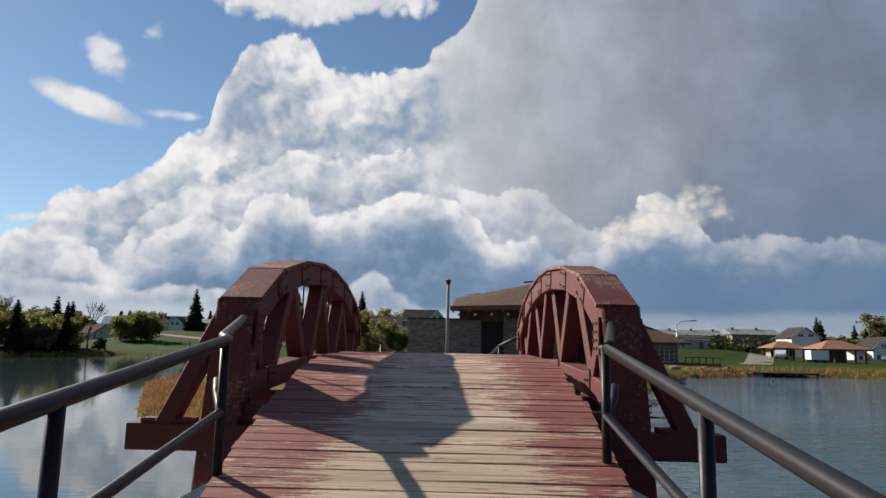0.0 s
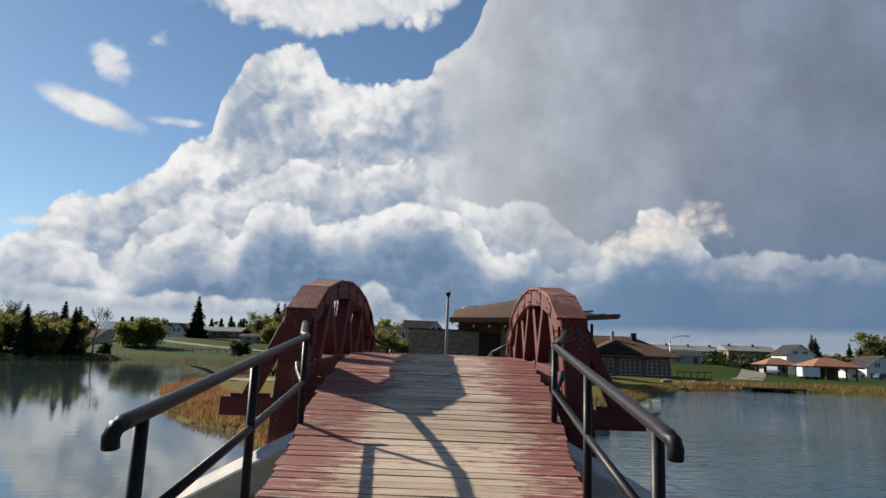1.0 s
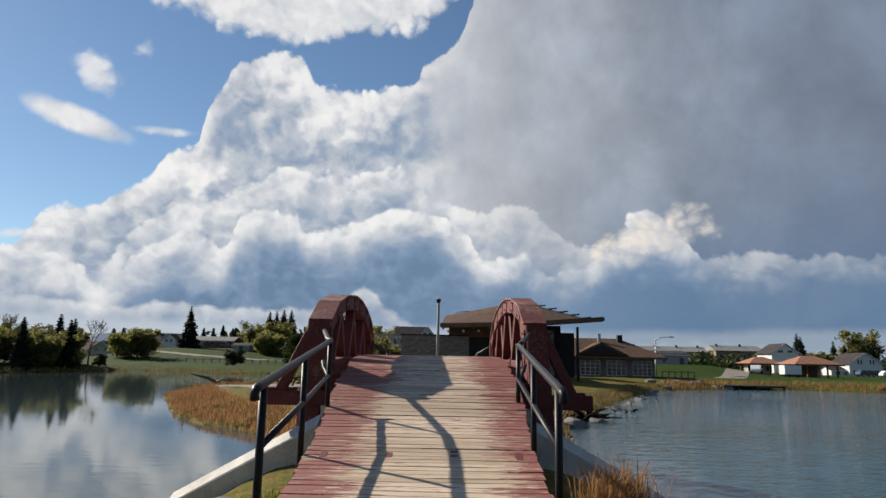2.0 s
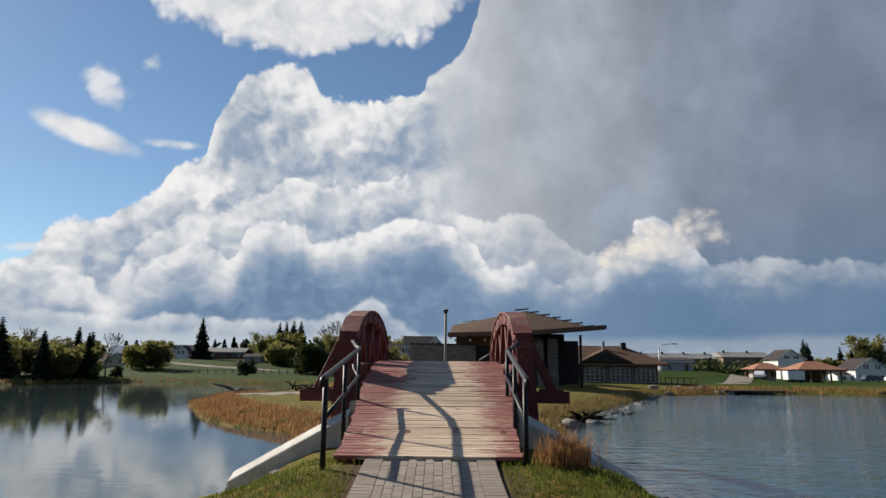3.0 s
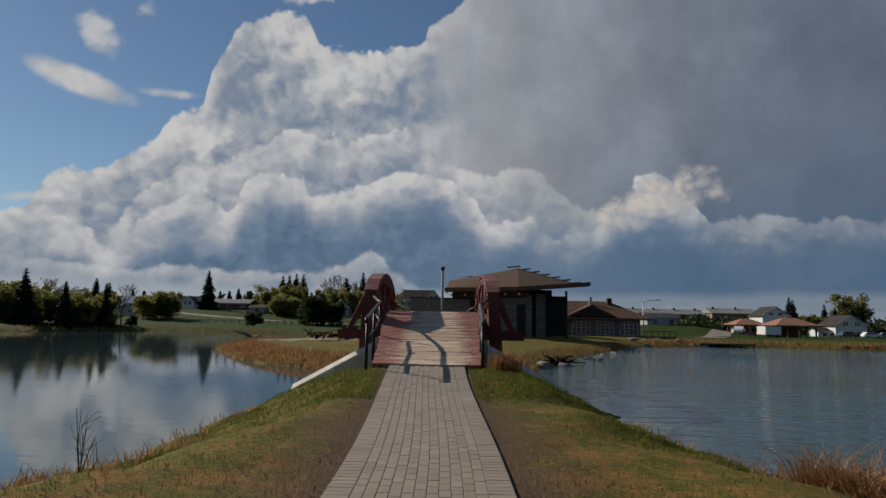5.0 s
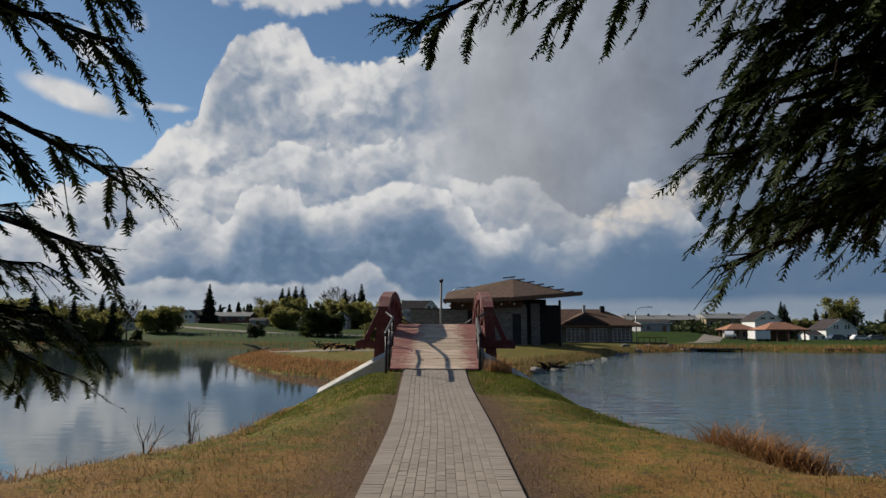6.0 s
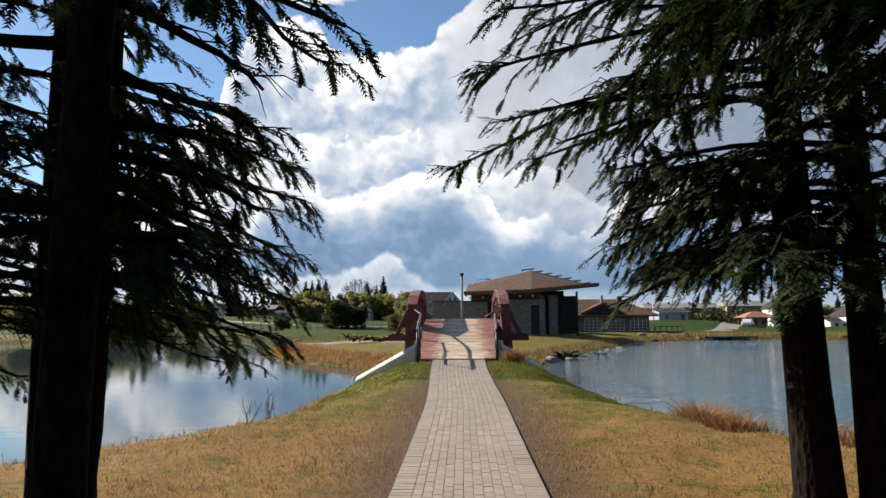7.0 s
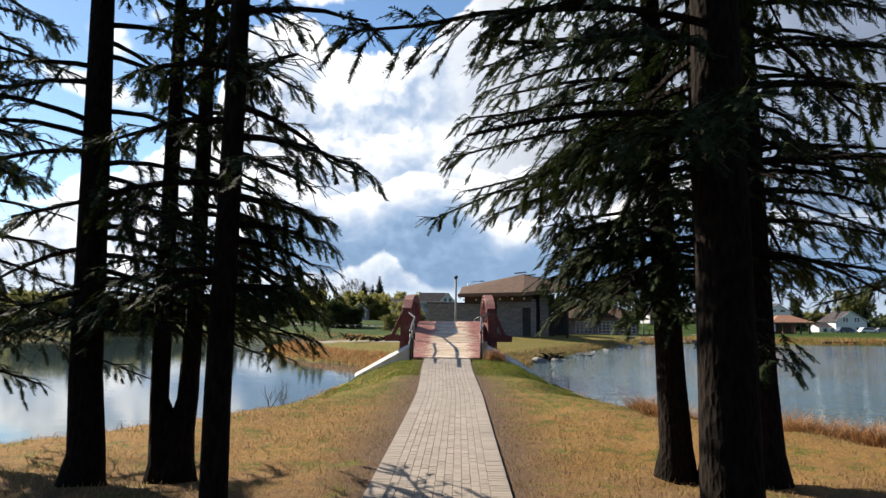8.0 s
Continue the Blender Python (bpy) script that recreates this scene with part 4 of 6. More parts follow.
def pavilion():
    """Low stone pavilion under one broad brown roof that lifts to the back."""
    t = thing("pavilion", (0, 0, 0), "stone park pavilion with a broad brown shingle roof", "pavilion")
    g = -0.45
    part("stone_wall", boxed(-3.5, 3.2, 60.0, 60.5, g - 0.5, 3.75), M_STONE, t, "grey split-stone garden wall")
    part("wall_coping", boxed(-3.6, 3.2, 59.92, 60.58, 3.75, 3.87), M_DARK, t)
    # the shade of the entrance is put into this near-black face
    part("door_recess", boxed(3.2, 5.3, 60.9, 61.3, g - 0.5, 3.75), M_DARK, t, "entrance recess, its shade put into a near-black face")
    part("stone_wall", boxed(5.3, 10.2, 60.2, 60.7, g - 0.5, 4.0), M_STONE, t)
    part("stone_wall", boxed(5.3, 5.8, 60.7, 76.0, g - 0.5, 4.6), M_STONE, t)
    part("stone_wall", boxed(9.7, 10.2, 60.7, 76.0, g - 0.5, 4.4), M_STONE, t)
    part("stone_wall", boxed(10.9, 12.0, 62.0, 63.2, g - 0.5, 4.6), M_STONE, t, "grey stone pier")
    # near-black too, in place of the shade at the back
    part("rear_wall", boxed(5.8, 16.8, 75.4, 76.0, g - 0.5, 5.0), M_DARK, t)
    part("eave_beam", boxed(1.2, 9.9, 60.75, 61.6, 3.70, 4.72), M_BROWNWOOD, t, "dark brown beam under the eave")
    part("side_wall", boxed(1.4, 1.8, 61.6, 66.5, g - 0.5, 4.9), M_STONE, t)
    # added wall: its near-black colour stands for the dark under the roof
    part("shade_wall", boxed(5.8, 13.4, 66.0, 66.4, g - 0.5, 5.3), M_DARK, t, "near-black wall added as shade under the roof")
    part("panel", boxed(8.5, 9.5, 60.14, 60.19, g + 0.2, 3.3), M_DARK, t, "dark framed wall panel")
    for x, y in ((14.4, 62.0), (14.6, 74.5)):
        part("roof_post", tube(bmesh.new(), [(x, y, g - 0.5), (x, y, 5.0)], 0.14, 10), M_DARK, t, smooth=True)
    # the roof: a raised front edge, high at its back
    bm = bmesh.new()
    under = [(0.4, 58.6, 4.45), (8.4, 57.6, 4.65), (17.3, 63.0, 5.65), (18.0, 72.0, 6.1), (10.2, 75.0, 8.35), (0.9, 67.0, 5.9)]
    low = [bm.verts.new(p) for p in under]
    top = [bm.verts.new((x, y, z + 0.34)) for x, y, z in under]
    for i in range(6):
        j = (i + 1) % 6
        bm.faces.new((low[i], low[j], top[j], top[i]))
    for ring in (low, top):
        bm.faces.new((ring[0], ring[1], ring[4], ring[5]))
        bm.faces.new((ring[1], ring[2], ring[3], ring[4]))
    bmesh.ops.recalc_face_normals(bm, faces=bm.faces)
    roof = part("roof", bm, M_ROOF_BROWN, t, "broad brown shingle roof")
    # rafters that show past the eave and along the raised edge
    for k in range(6):
        f = k / 5
        x, y, z = 0.6 + 7.4 * f, 58.75 - 0.9 * f, 4.42 + 0.2 * f
        part("rafter_tail", beam(bmesh.new(), (x, y - 0.35, z), (x, y + 2.2, z + 0.1), 0.14, 0.2), M_BROWNWOOD, roof)
        lamp = bmesh.new()
        bmesh.ops.create_uvsphere(lamp, u_segments=10, v_segments=6, radius=0.13, matrix=Matrix.Translation((x + 0.5, y + 0.3, z - 0.25)))
        part("eave_globe", lamp, M_BULB, roof, "small white globe under the eave", True)
    for k in range(7):
        f = k / 6
        x, y, z = 10.2 + 7.6 * f, 75.0 - 3.0 * f, 8.72 - 2.25 * f
        part("rafter_end", beam(bmesh.new(), (x - 1.5, y - 0.5, z + 0.0), (x + 0.35, y + 0.2, z + 0.26), 0.16, 0.18), M_BROWNWOOD, roof)
    part("fascia", beam(beam(bmesh.new(), (0.3, 58.5, 4.72), (8.2, 57.5, 4.92), 0.06, 0.42), (8.2, 57.5, 4.92), (17.3, 62.4, 5.92), 0.06, 0.42), M_BROWNWOOD, roof)
    return t


pavilion()


def long_hall():
    """Brown-roofed hall with a row of gridded windows."""
    X0, X1, Y0, Y1, g = 9.0, 29.4, 84.0, 96.0, -0.55
    t = thing("hall", (0, 0, 0), "low grey block hall with brown hipped roof and gridded windows", "hall")
    part("wall", boxed(X0, X1, Y0, Y1, g - 0.4, 2.5), M_STONE, t)
    bm = bmesh.new()
    o = 1.3
    low = [bm.verts.new(p) for p in ((X0 - o, Y0 - o, 2.3), (X1 + o, Y0 - o, 2.3), (X1 + o, Y1 + o, 2.3), (X0 - o, Y1 + o, 2.3))]
    rid = [bm.verts.new(p) for p in ((X0 + 2.0, (Y0 + Y1) / 2, 5.0), (X1 - 3.2, (Y0 + Y1) / 2, 5.0))]
    for f in ((low[0], low[1], rid[1], rid[0]), (low[1], low[2], rid[1]), (low[2], low[3], rid[0], rid[1]), (low[3], low[0], rid[0]), tuple(low[::-1])):
        bm.faces.new(f)
    roof = part("roof", bm, M_ROOF_BROWN, t, "brown shingle hipped roof")
    part("fascia", boxed(X0 - o, X1 + o, Y0 - o - 0.06, Y0 - o - 0.005, 2.06, 2.32), M_BROWNWOOD, roof)
    gb = bmesh.new()
    cx = 22.0
    prism(gb, [(cx - 3.6, 2.55), (cx + 3.6, 2.55), (cx, 4.25)], Y0 - 1.15, Y0 + 5.0)
    part("gable", gb, M_ROOF_BROWN, roof)
    gf = bmesh.new()
    prism(gf, [(cx - 2.7, 2.66), (cx + 2.7, 2.66), (cx, 3.9)], Y0 - 1.2, Y0 - 1.155)
    part("gable_front", gf, M_DARK, roof)
    for a, b in ((13.5, 15.3), (15.9, 17.2), (19.3, 22.0), (22.9, 25.5), (26.4, 29.0)):
        window(t, a, b, -0.15, 1.85, Y0 - 0.01, max(2, round((b - a) / 0.62)), 4, M_TRIM, 0.07)
    part("roof_vent", tube(bmesh.new(), [(23.0, 88.5, 4.2), (23.0, 88.5, 5.6)], 0.25, 10), M_STEEL, roof, "steel roof vent")
    part("roof_vent", boxed(25.6, 26.3, 88.3, 89.0, 4.5, 5.45, bevel=0.03), M_DARK, roof, "dark roof vent")
    dk = thing("wooden_deck", (0, 0, 0), "low brown timber deck beside the hall", "deck")
    part("platform", boxed(29.6, 34.0, 82.0, 86.0, -0.75, -0.25), M_BROWNWOOD, dk)
    part("rail", boxed(29.6, 34.0, 82.0, 82.1, 0.45, 0.55), M_BROWNWOOD, dk)
    for k in range(6):
        part("baluster_post", boxed(29.65 + k * 0.85, 29.75 + k * 0.85, 82.0, 82.1, -0.25, 0.45), M_BROWNWOOD, dk)


long_hall()


def street_lamp(x, y, h, label, arm=None):
    t = thing("street_lamp", (x, y, z_at(x, y)), label, "street lamp", "lamps by the water")
    part("pole", tube(bmesh.new(), [(0, 0, -0.4), (0, 0, h)], [0.15, 0.12], 10), M_POLE, t, smooth=True)
    head = bmesh.new()
    bmesh.ops.create_cone(head, cap_ends=True, segments=12, radius1=0.12, radius2=0.24, depth=0.34, matrix=Matrix.Translation((0, 0, h + 0.16)))
    lh = part("lamp_head", head, M_DARK, t)
    cap = bmesh.new()
    bmesh.ops.create_cone(cap, cap_ends=True, segments=12, radius1=0.29, radius2=0.08, depth=0.12, matrix=Matrix.Translation((0, 0, h + 0.39)))
    part("lamp_cap", cap, M_STEEL, lh)
    if arm:
        part("arm", tube(bmesh.new(), [(0.1, 0.5, h - 0.9), (arm * 0.5, 0.7, h - 0.15), (arm, 0.9, h + 0.05)], 0.06, 8), M_STEEL, t, smooth=True)


street_lamp(0.1, 52.0, 6.6, "grey wooden lamp post with a flared lantern")


def far_lamp(x, y, h):
    t = thing("cobra_lamp", (x, y, z_at(x, y)), "thin grey steel cobra-head street lamp", "street lamp", "steel lamps")
    part("pole", tube(bmesh.new(), [(0, 0, -0.4), (0, 0, h - 0.5)], [0.11, 0.08], 8), M_STEEL, t, smooth=True)
    part("arm", tube(bmesh.new(), [(0, 0, h - 0.55), (0.9, 0, h - 0.1), (2.2, 0, h)], 0.05, 8), M_STEEL, t, smooth=True)
    part("lamp_head", boxed(2.1, 2.9, -0.12, 0.12, h - 0.07, h + 0.07, bevel=0.03), M_DARK, t)


far_lamp(2.0, 92.0, 9.0)
far_lamp(128, 172, 9.0)
far_lamp(33.5, 96.0, 6.0)

# houses on the left slope
house(-102, 193, 8.5, 9, 3.0, 2.2, M_BEIGE, M_ROOF_RED, "beige house with a red-brown gable roof", "x", [(-3.4, -2.0, 0.9, 2.2, 2, 1), (-0.6, 0.8, 0.9, 2.2, 2, 1)], 10, 0.0)
house(-96.8, 189, 5.6, 8, 3.3, 2.1, M_BEIGE, M_ROOF_RED, "beige gable wing of a lakeside house", "y", [(-1.9, -0.7, 2.5, 3.5, 1, 1), (0.7, 1.9, 2.5, 3.5, 1, 1), (-1.4, 1.4, 0.5, 1.8, 2, 1)], 6, -0.1)
house(-118, 238, 12, 13, 4.0, 4.6, M_WHITE, M_ROOF_WHITE, "large shed with a bright white sheet roof", "x", [], 8, 0.6, None, None, None, "shed", "shed")
house(-87, 207, 10.5, 9, 2.6, 2.9, M_BRICKRED, M_ROOF_DARK, "dark roofed house with red brick walls and a porch", "x", [(-4.6, -3.4, 0.9, 2.1, 1, 1), (-1.6, 0, 0.9, 2.1, 2, 1)], 0, 3.0, (-2.5, 0), (-4.5, 1.0, 2.2))
house(-83.8, 203.5, 4.2, 5, 3.6, 1.7, M_WHITE, M_ROOF_DARK, "white gabled front of a dark roofed house", "y", [(-1.2, -0.2, 2.6, 3.7, 1, 1), (0.2, 1.2, 2.6, 3.7, 1, 1)], 0, 3.0)
house(-68.5, 201, 12.0, 8, 2.3, 1.2, M_BRICKRED, shingle("grey_bungalow_roof", (0.13, 0.13, 0.125), (0.25, 0.25, 0.24)), "long red brick bungalow with a pale grey roof", "x",
      [(-4.8, -3.2, 0.8, 1.8, 2, 1), (-1.2, 0.2, 0.8, 1.8, 2, 1), (2.6, 4.6, 0.8, 1.8, 3, 1)], 0, 4.1)
house(-47.5, 187, 6.4, 8, 4.0, 2.5, M_WHITE, M_ROOF_DARK, "white two-storey gabled house with dark roof and basement", "y",
      [(-1.3, -0.25, 3.9, 5.0, 1, 1), (0.25, 1.3, 3.9, 5.0, 1, 1), (-2.6, -1.3, 1.1, 2.5, 1, 1), (-0.65, 0.65, 1.1, 2.5, 1, 1), (1.3, 2.6, 1.1, 2.5, 1, 1)], 0, 1.9, None, (-3.2, 3.2, 2.9))
house(-54.0, 179, 4.4, 4, 1.5, 0.5, M_GREYSIDE, M_ROOF_DARK, "small grey garden shed on the slope", "x", [], 0, None, None, None, (-0.6, 0.4, 1.4), "shed", "garden_shed")
house(-31.5, 191, 4.8, 7, 3.2, 2.0, M_GREYSIDE, M_ROOF_DARK, "grey gabled house with a white porch", "y", [(-1.2, -0.3, 2.9, 3.9, 1, 1), (0.3, 1.2, 2.9, 3.9, 1, 1), (-1.9, -0.7, 0.9, 2.1, 1, 1), (0.7, 1.9, 0.9, 2.1, 1, 1)], 0, 2.3, None, (-2.4, 2.4, 2.4))
house(-6.2, 152, 7, 8, 6.4, 2.4, M_GREYSIDE, M_ROOF_DARK, "grey house with a dark slate-coloured roof", "x", [(-2.6, -1.4, 4.6, 5.8, 1, 1), (0.6, 1.8, 4.6, 5.8, 1, 1)], 0, 0.5)
house(-2.4, 150, 3.4, 7, 6.6, 2.0, M_WHITE, M_ROOF_DARK, "white gable end with small dark windows", "y", [(-1.0, -0.2, 6.3, 7.3, 1, 1), (0.2, 1.0, 6.3, 7.3, 1, 1)], 0, 0.5)
house(-15.0, 165, 7, 8, 5.2, 2.0, M_BEIGE, M_ROOF_DARK, "tan house half hidden behind willows", "x", [], 0, 0.8)

# the far right shore
def apartments(x0, x1, y, z, h, label, cols, turn=0.0):
    w = x1 - x0
    t = thing("apartment_block", ((x0 + x1) / 2, y, z), label, "apartment block", "blocks on the rise", turn)
    part("wall", boxed(-w / 2, w / 2, 0, 12, -2.0, h), M_BRICK_TAN, t)
    bm = bmesh.new()
    prism(bm, [(-0.8, h), (12.8, h), (6, h + 2.2)], -w / 2 - 0.5, w / 2 + 0.5)
    bmesh.ops.rotate(bm, verts=bm.verts, matrix=Matrix.Rotation(radians(90), 3, "Z"))
    for v in bm.verts:
        v.co.x = -v.co.x
    bmesh.ops.recalc_face_normals(bm, faces=bm.faces)
    roof = part("roof", bm, shingle("slate_grey_roof", (0.17, 0.17, 0.165), (0.30, 0.30, 0.29)), t)
    for k in range(cols):
        x = -w / 2 + w * (k + 0.5) / cols
        for zz in (0.7, 3.7):
            window(t, x - 0.9, x + 0.9, zz, zz + 1.5, -0.01, 2, 1)
        if k % 2:
            part("downpipe", boxed(x + 1.8, x + 1.95, -0.15, -0.02, 0, h), M_DARK, t)
    for k in range(0, cols, 2):
        x = -w / 2 + w * (k + 0.5) / cols
        part("roof_vent", boxed(x - 0.35, x + 0.35, 4.6, 5.4, h + 1.4, h + 2.7), M_DARK, roof)
    return t


apartments(76.5, 106.5, 256, 0.8, 6.2, "long two-storey tan apartment block with grey roof", 7)
apartments(107.2, 125.5, 250, 1.0, 6.6, "tan brick apartment block on the rise", 4)
house(46.8, 131, 6.4, 8, 2.7, 0.6, M_GREYSIDE, M_ROOF_DARK, "dark grey flat-roofed annex on the lawn", "x", [(-2, -1, 0.8, 2.0, 1, 1)], 0, 1.0, None, None, (1.6, 2.4, 1.9))
house(100.8, 191, 8.0, 9, 2.7, 2.7, M_WHITE, M_ROOF_DARK, "white house with a steep dark gable roof", "y", [(-2.2, -0.6, 2.7, 3.5, 2, 1), (0.6, 2.2, 2.7, 3.5, 2, 1)], 0, 3.0)
house(115.6, 178, 9.0, 9, 4.2, 2.8, M_WHITE, M_ROOF_DARK, "white two-storey gabled house with narrow windows", "y",
      [(-2.3, -1.7, 3.9, 5.2, 1, 1), (-1.5, -0.9, 3.9, 5.2, 1, 1), (1.0, 1.6, 3.9, 5.2, 1, 1), (1.8, 2.4, 3.9, 5.2, 1, 1),
       (-3.6, -2.5, 0.9, 2.4, 2, 1), (-2.1, -1.0, 0.9, 2.4, 2, 1), (1.4, 3.4, 0.9, 2.4, 3, 1)], 0, -1.2)
house(108.8, 178, 3.6, 6, 2.4, 1.0, M_WHITE, M_ROOF_DARK, "white lean-to beside a gabled house", "x", [(-0.6, 0.6, 0.9, 2.0, 1, 1)], 0, -1.2)
house(109, 206, 8, 8, 3.0, 2.0, M_WHITE, M_ROOF_WHITE, "low white building with a pale roof", "x", [], 0, 0.4)


def shelter(x, y, w, d, h, rise, label, posts=4, walls=False):
    """Hipped picnic shelter on posts."""
    t = thing("picnic_shelter", (x, y, z_at(x, y)), label, "shelter", "shelters on the shore")
    bm = bmesh.new()
    o = 0.9
    low = [bm.verts.new(p) for p in ((-w / 2 - o, -d / 2 - o, h), (w / 2 + o, -d / 2 - o, h), (w / 2 + o, d / 2 + o, h), (-w / 2 - o, d / 2 + o, h))]
    a, b = bm.verts.new((-w / 6, 0, h + rise)), bm.verts.new((w / 6, 0, h + rise))
    for f in ((low[0], low[1], b, a), (low[1], low[2], b), (low[2], low[3], a, b), (low[3], low[0], a), tuple(low[::-1])):
        bm.faces.new(f)
    part("roof", bm, M_ROOF_TAN, t, "orange-brown shingle hipped roof")
    part("fascia", boxed(-w / 2 - o, w / 2 + o, -d / 2 - o - 0.05, -d / 2 - o - 0.004, h - 0.25, h + 0.04), M_BROWNWOOD, t)
    for i in range(posts):
        px = -w / 2 + w * i / (posts - 1)
        for py in (-d / 2, d / 2):
            part("post", boxed(px - 0.12, px + 0.12, py - 0.12, py + 0.12, -0.3, h), M_BROWNWOOD, t)
    # added board at the back, standing for the shaded inside of the shelter
    backing = boxed(-w / 2 + 0.3, w / 2 - 0.3, d / 2 - 0.35, d / 2 - 0.2, -0.3, h - 0.1)
    part("shade_backing", backing, M_BROWNWOOD, t, "plain brown board added as the shelter's dark inside")
    if walls:
        part("core_wall", boxed(-w / 2 + 0.4, w / 2 - 0.4, 0, d / 2 - 0.2, -0.3, h - 0.05), M_BEIGE, t)
        for k in range(3):
            c = -w / 2 + w * (k + 0.5) / 3
            window(t, c - 0.6, c + 0.6, 0.9, 2.1, -0.01, 2, 1)
    return t


shelter(70.2, 120, 7.4, 6, 2.4, 1.6, "open picnic shelter with an orange-brown hipped roof", 5)
shelter(66.8, 132, 5.6, 5, 2.5, 1.4, "small park building with an orange-brown hipped roof", 4, True)


def car(x, y, turn, mat, label, z=None):
    t = thing("parked_car", (x, y, z_at(x, y) if z is None else z), label, "car", "parked cars", turn)
    bm = bmesh.new()
    prism(bm, [(-2.2, 0.35), (2.2, 0.35), (2.25, 0.75), (1.5, 0.95), (0.9, 1.45), (-1.5, 1.5), (-2.1, 0.95), (-2.25, 0.7)], -0.85, 0.85)
    bmesh.ops.bevel(bm, geom=bm.edges[:], offset=0.07, segments=2, affect="EDGES")
    part("body", bm, mat, t)
    gl = bmesh.new()
    prism(gl, [(-1.75, 0.98), (1.25, 0.98), (0.82, 1.38), (-1.4, 1.42)], -0.87, 0.87)
    part("side_glass", gl, M_GLASS, t)
    for wx in (-1.4, 1.4):
        for wy in (-0.8, 0.8):
            w = bmesh.new()
            bmesh.ops.create_cone(w, cap_ends=True, segments=14, radius1=0.34, radius2=0.34, depth=0.22, matrix=Matrix.Translation((wx, wy, 0.34)) @ Euler((radians(90), 0, 0)).to_matrix().to_4x4())
            tyre = part("wheel", w, M_TYRE, t)
            r = bmesh.new()
            bmesh.ops.create_cone(r, cap_ends=True, segments=10, radius1=0.2, radius2=0.2, depth=0.24, matrix=Matrix.Translation((wx, wy, 0.34)) @ Euler((radians(90), 0, 0)).to_matrix().to_4x4())
            part("rim", r, M_STEEL, tyre)
    return t


car(57.5, 114, 60, M_CARWHITE, "white hatchback parked by the shore")
car(106, 150, 0, M_CARWHITE, "pale car parked before a white house")
car(99, 148, 10, mottled("blue_car_paint", (0.03, 0.05, 0.09), (0.05, 0.08, 0.13), 1.0, 10.0, 0.3, 0.0), "dark blue car parked on a yard")
car(111, 152, 170, mottled("grey_car_paint", (0.16, 0.16, 0.17), (0.22, 0.22, 0.23), 1.0, 10.0, 0.3, 0.0), "grey car parked on a yard")
car(-93, 178, 5, M_TYRE, "black car parked on a drive")

trailer = thing("white_trailer", (62.5, 112, z_at(62.5, 112)), "small white box trailer on the shore", "trailer")
part("body", boxed(-1.5, 1.5, -1.0, 1.0, 0.5, 2.1, bevel=0.05), M_CARWHITE, trailer)
for k in (-0.8, 0.8):
    w = bmesh.new()
    bmesh.ops.create_cone(w, cap_ends=True, segments=12, radius1=0.3, radius2=0.3, depth=0.2, matrix=Matrix.Translation((k, -0.95, 0.28)) @ Euler((radians(90), 0, 0)).to_matrix().to_4x4())
    part("wheel", w, M_TYRE, trailer)

# timber edging at the far right shore and low fence on the left slope
for x0, x1, y0 in ((34.5, 42, 76.5), (54, 58.5, 77.0)):
    d = thing("dock", (0, 0, 0), "low dark timber landing at the waterline", "dock", "landings on the shore")
    part("deck", boxed(x0, x1, y0 - 2.0, y0 + 0.6, -1.12, -0.92, bevel=0.03), M_DARK, d)
    for k in range(5):
        xx = x0 + 0.2 + (x1 - x0 - 0.4) * k / 4
        part("pile", tube(bmesh.new(), [(xx, y0 - 1.9, -2.2), (xx, y0 - 1.9, -0.9)], 0.1, 8), M_DARK, d)
fence = thing("rail_fence", (0, 0, 0), "low grey post and rail fence along the slope", "fence")
prev = None
for k in range(34):
    fx, fy = -62 + k * 1.75, 139 + 3.0 * math.sin(k * 0.12)
    fz = z_at(fx, fy)
    part("post", boxed(fx - 0.09, fx + 0.09, fy - 0.09, fy + 0.09, fz - 0.3, fz + 0.9), M_POLE, fence)
    if prev:
        part("rail", beam(bmesh.new(), (prev[0], prev[1], prev[2] + 0.7), (fx, fy, fz + 0.7), 0.08, 0.12, bevel=0.01), M_POLE, fence)
    prev = (fx, fy, fz)

# ---------------------------------------------------------------- trees and shrubs
def leafy(bm, centre, radii, count, size, rnd, lean=0.0):
    """Many small leaf blades scattered in an uneven clump."""
    c = Vector(centre)
    for _ in range(count):
        d = Vector((rnd.gauss(0, 1), rnd.gauss(0, 1), rnd.gauss(0, 1))).normalized() * (rnd.random() ** 0.45)
        p = c + Vector((d.x * radii[0], d.y * radii[1], d.z * radii[2]))
        a = Vector((rnd.gauss(0, 1), rnd.gauss(0, 1), rnd.gauss(0, 0.7))).normalized() * size * rnd.uniform(0.6, 1.4)
        b = a.orthogonal().normalized() * size * rnd.uniform(0.5, 0.9)
        vs = [bm.verts.new(p + q) for q in (-a, b * 0.8, a, -b * 0.8)]
        bm.faces.new(vs)


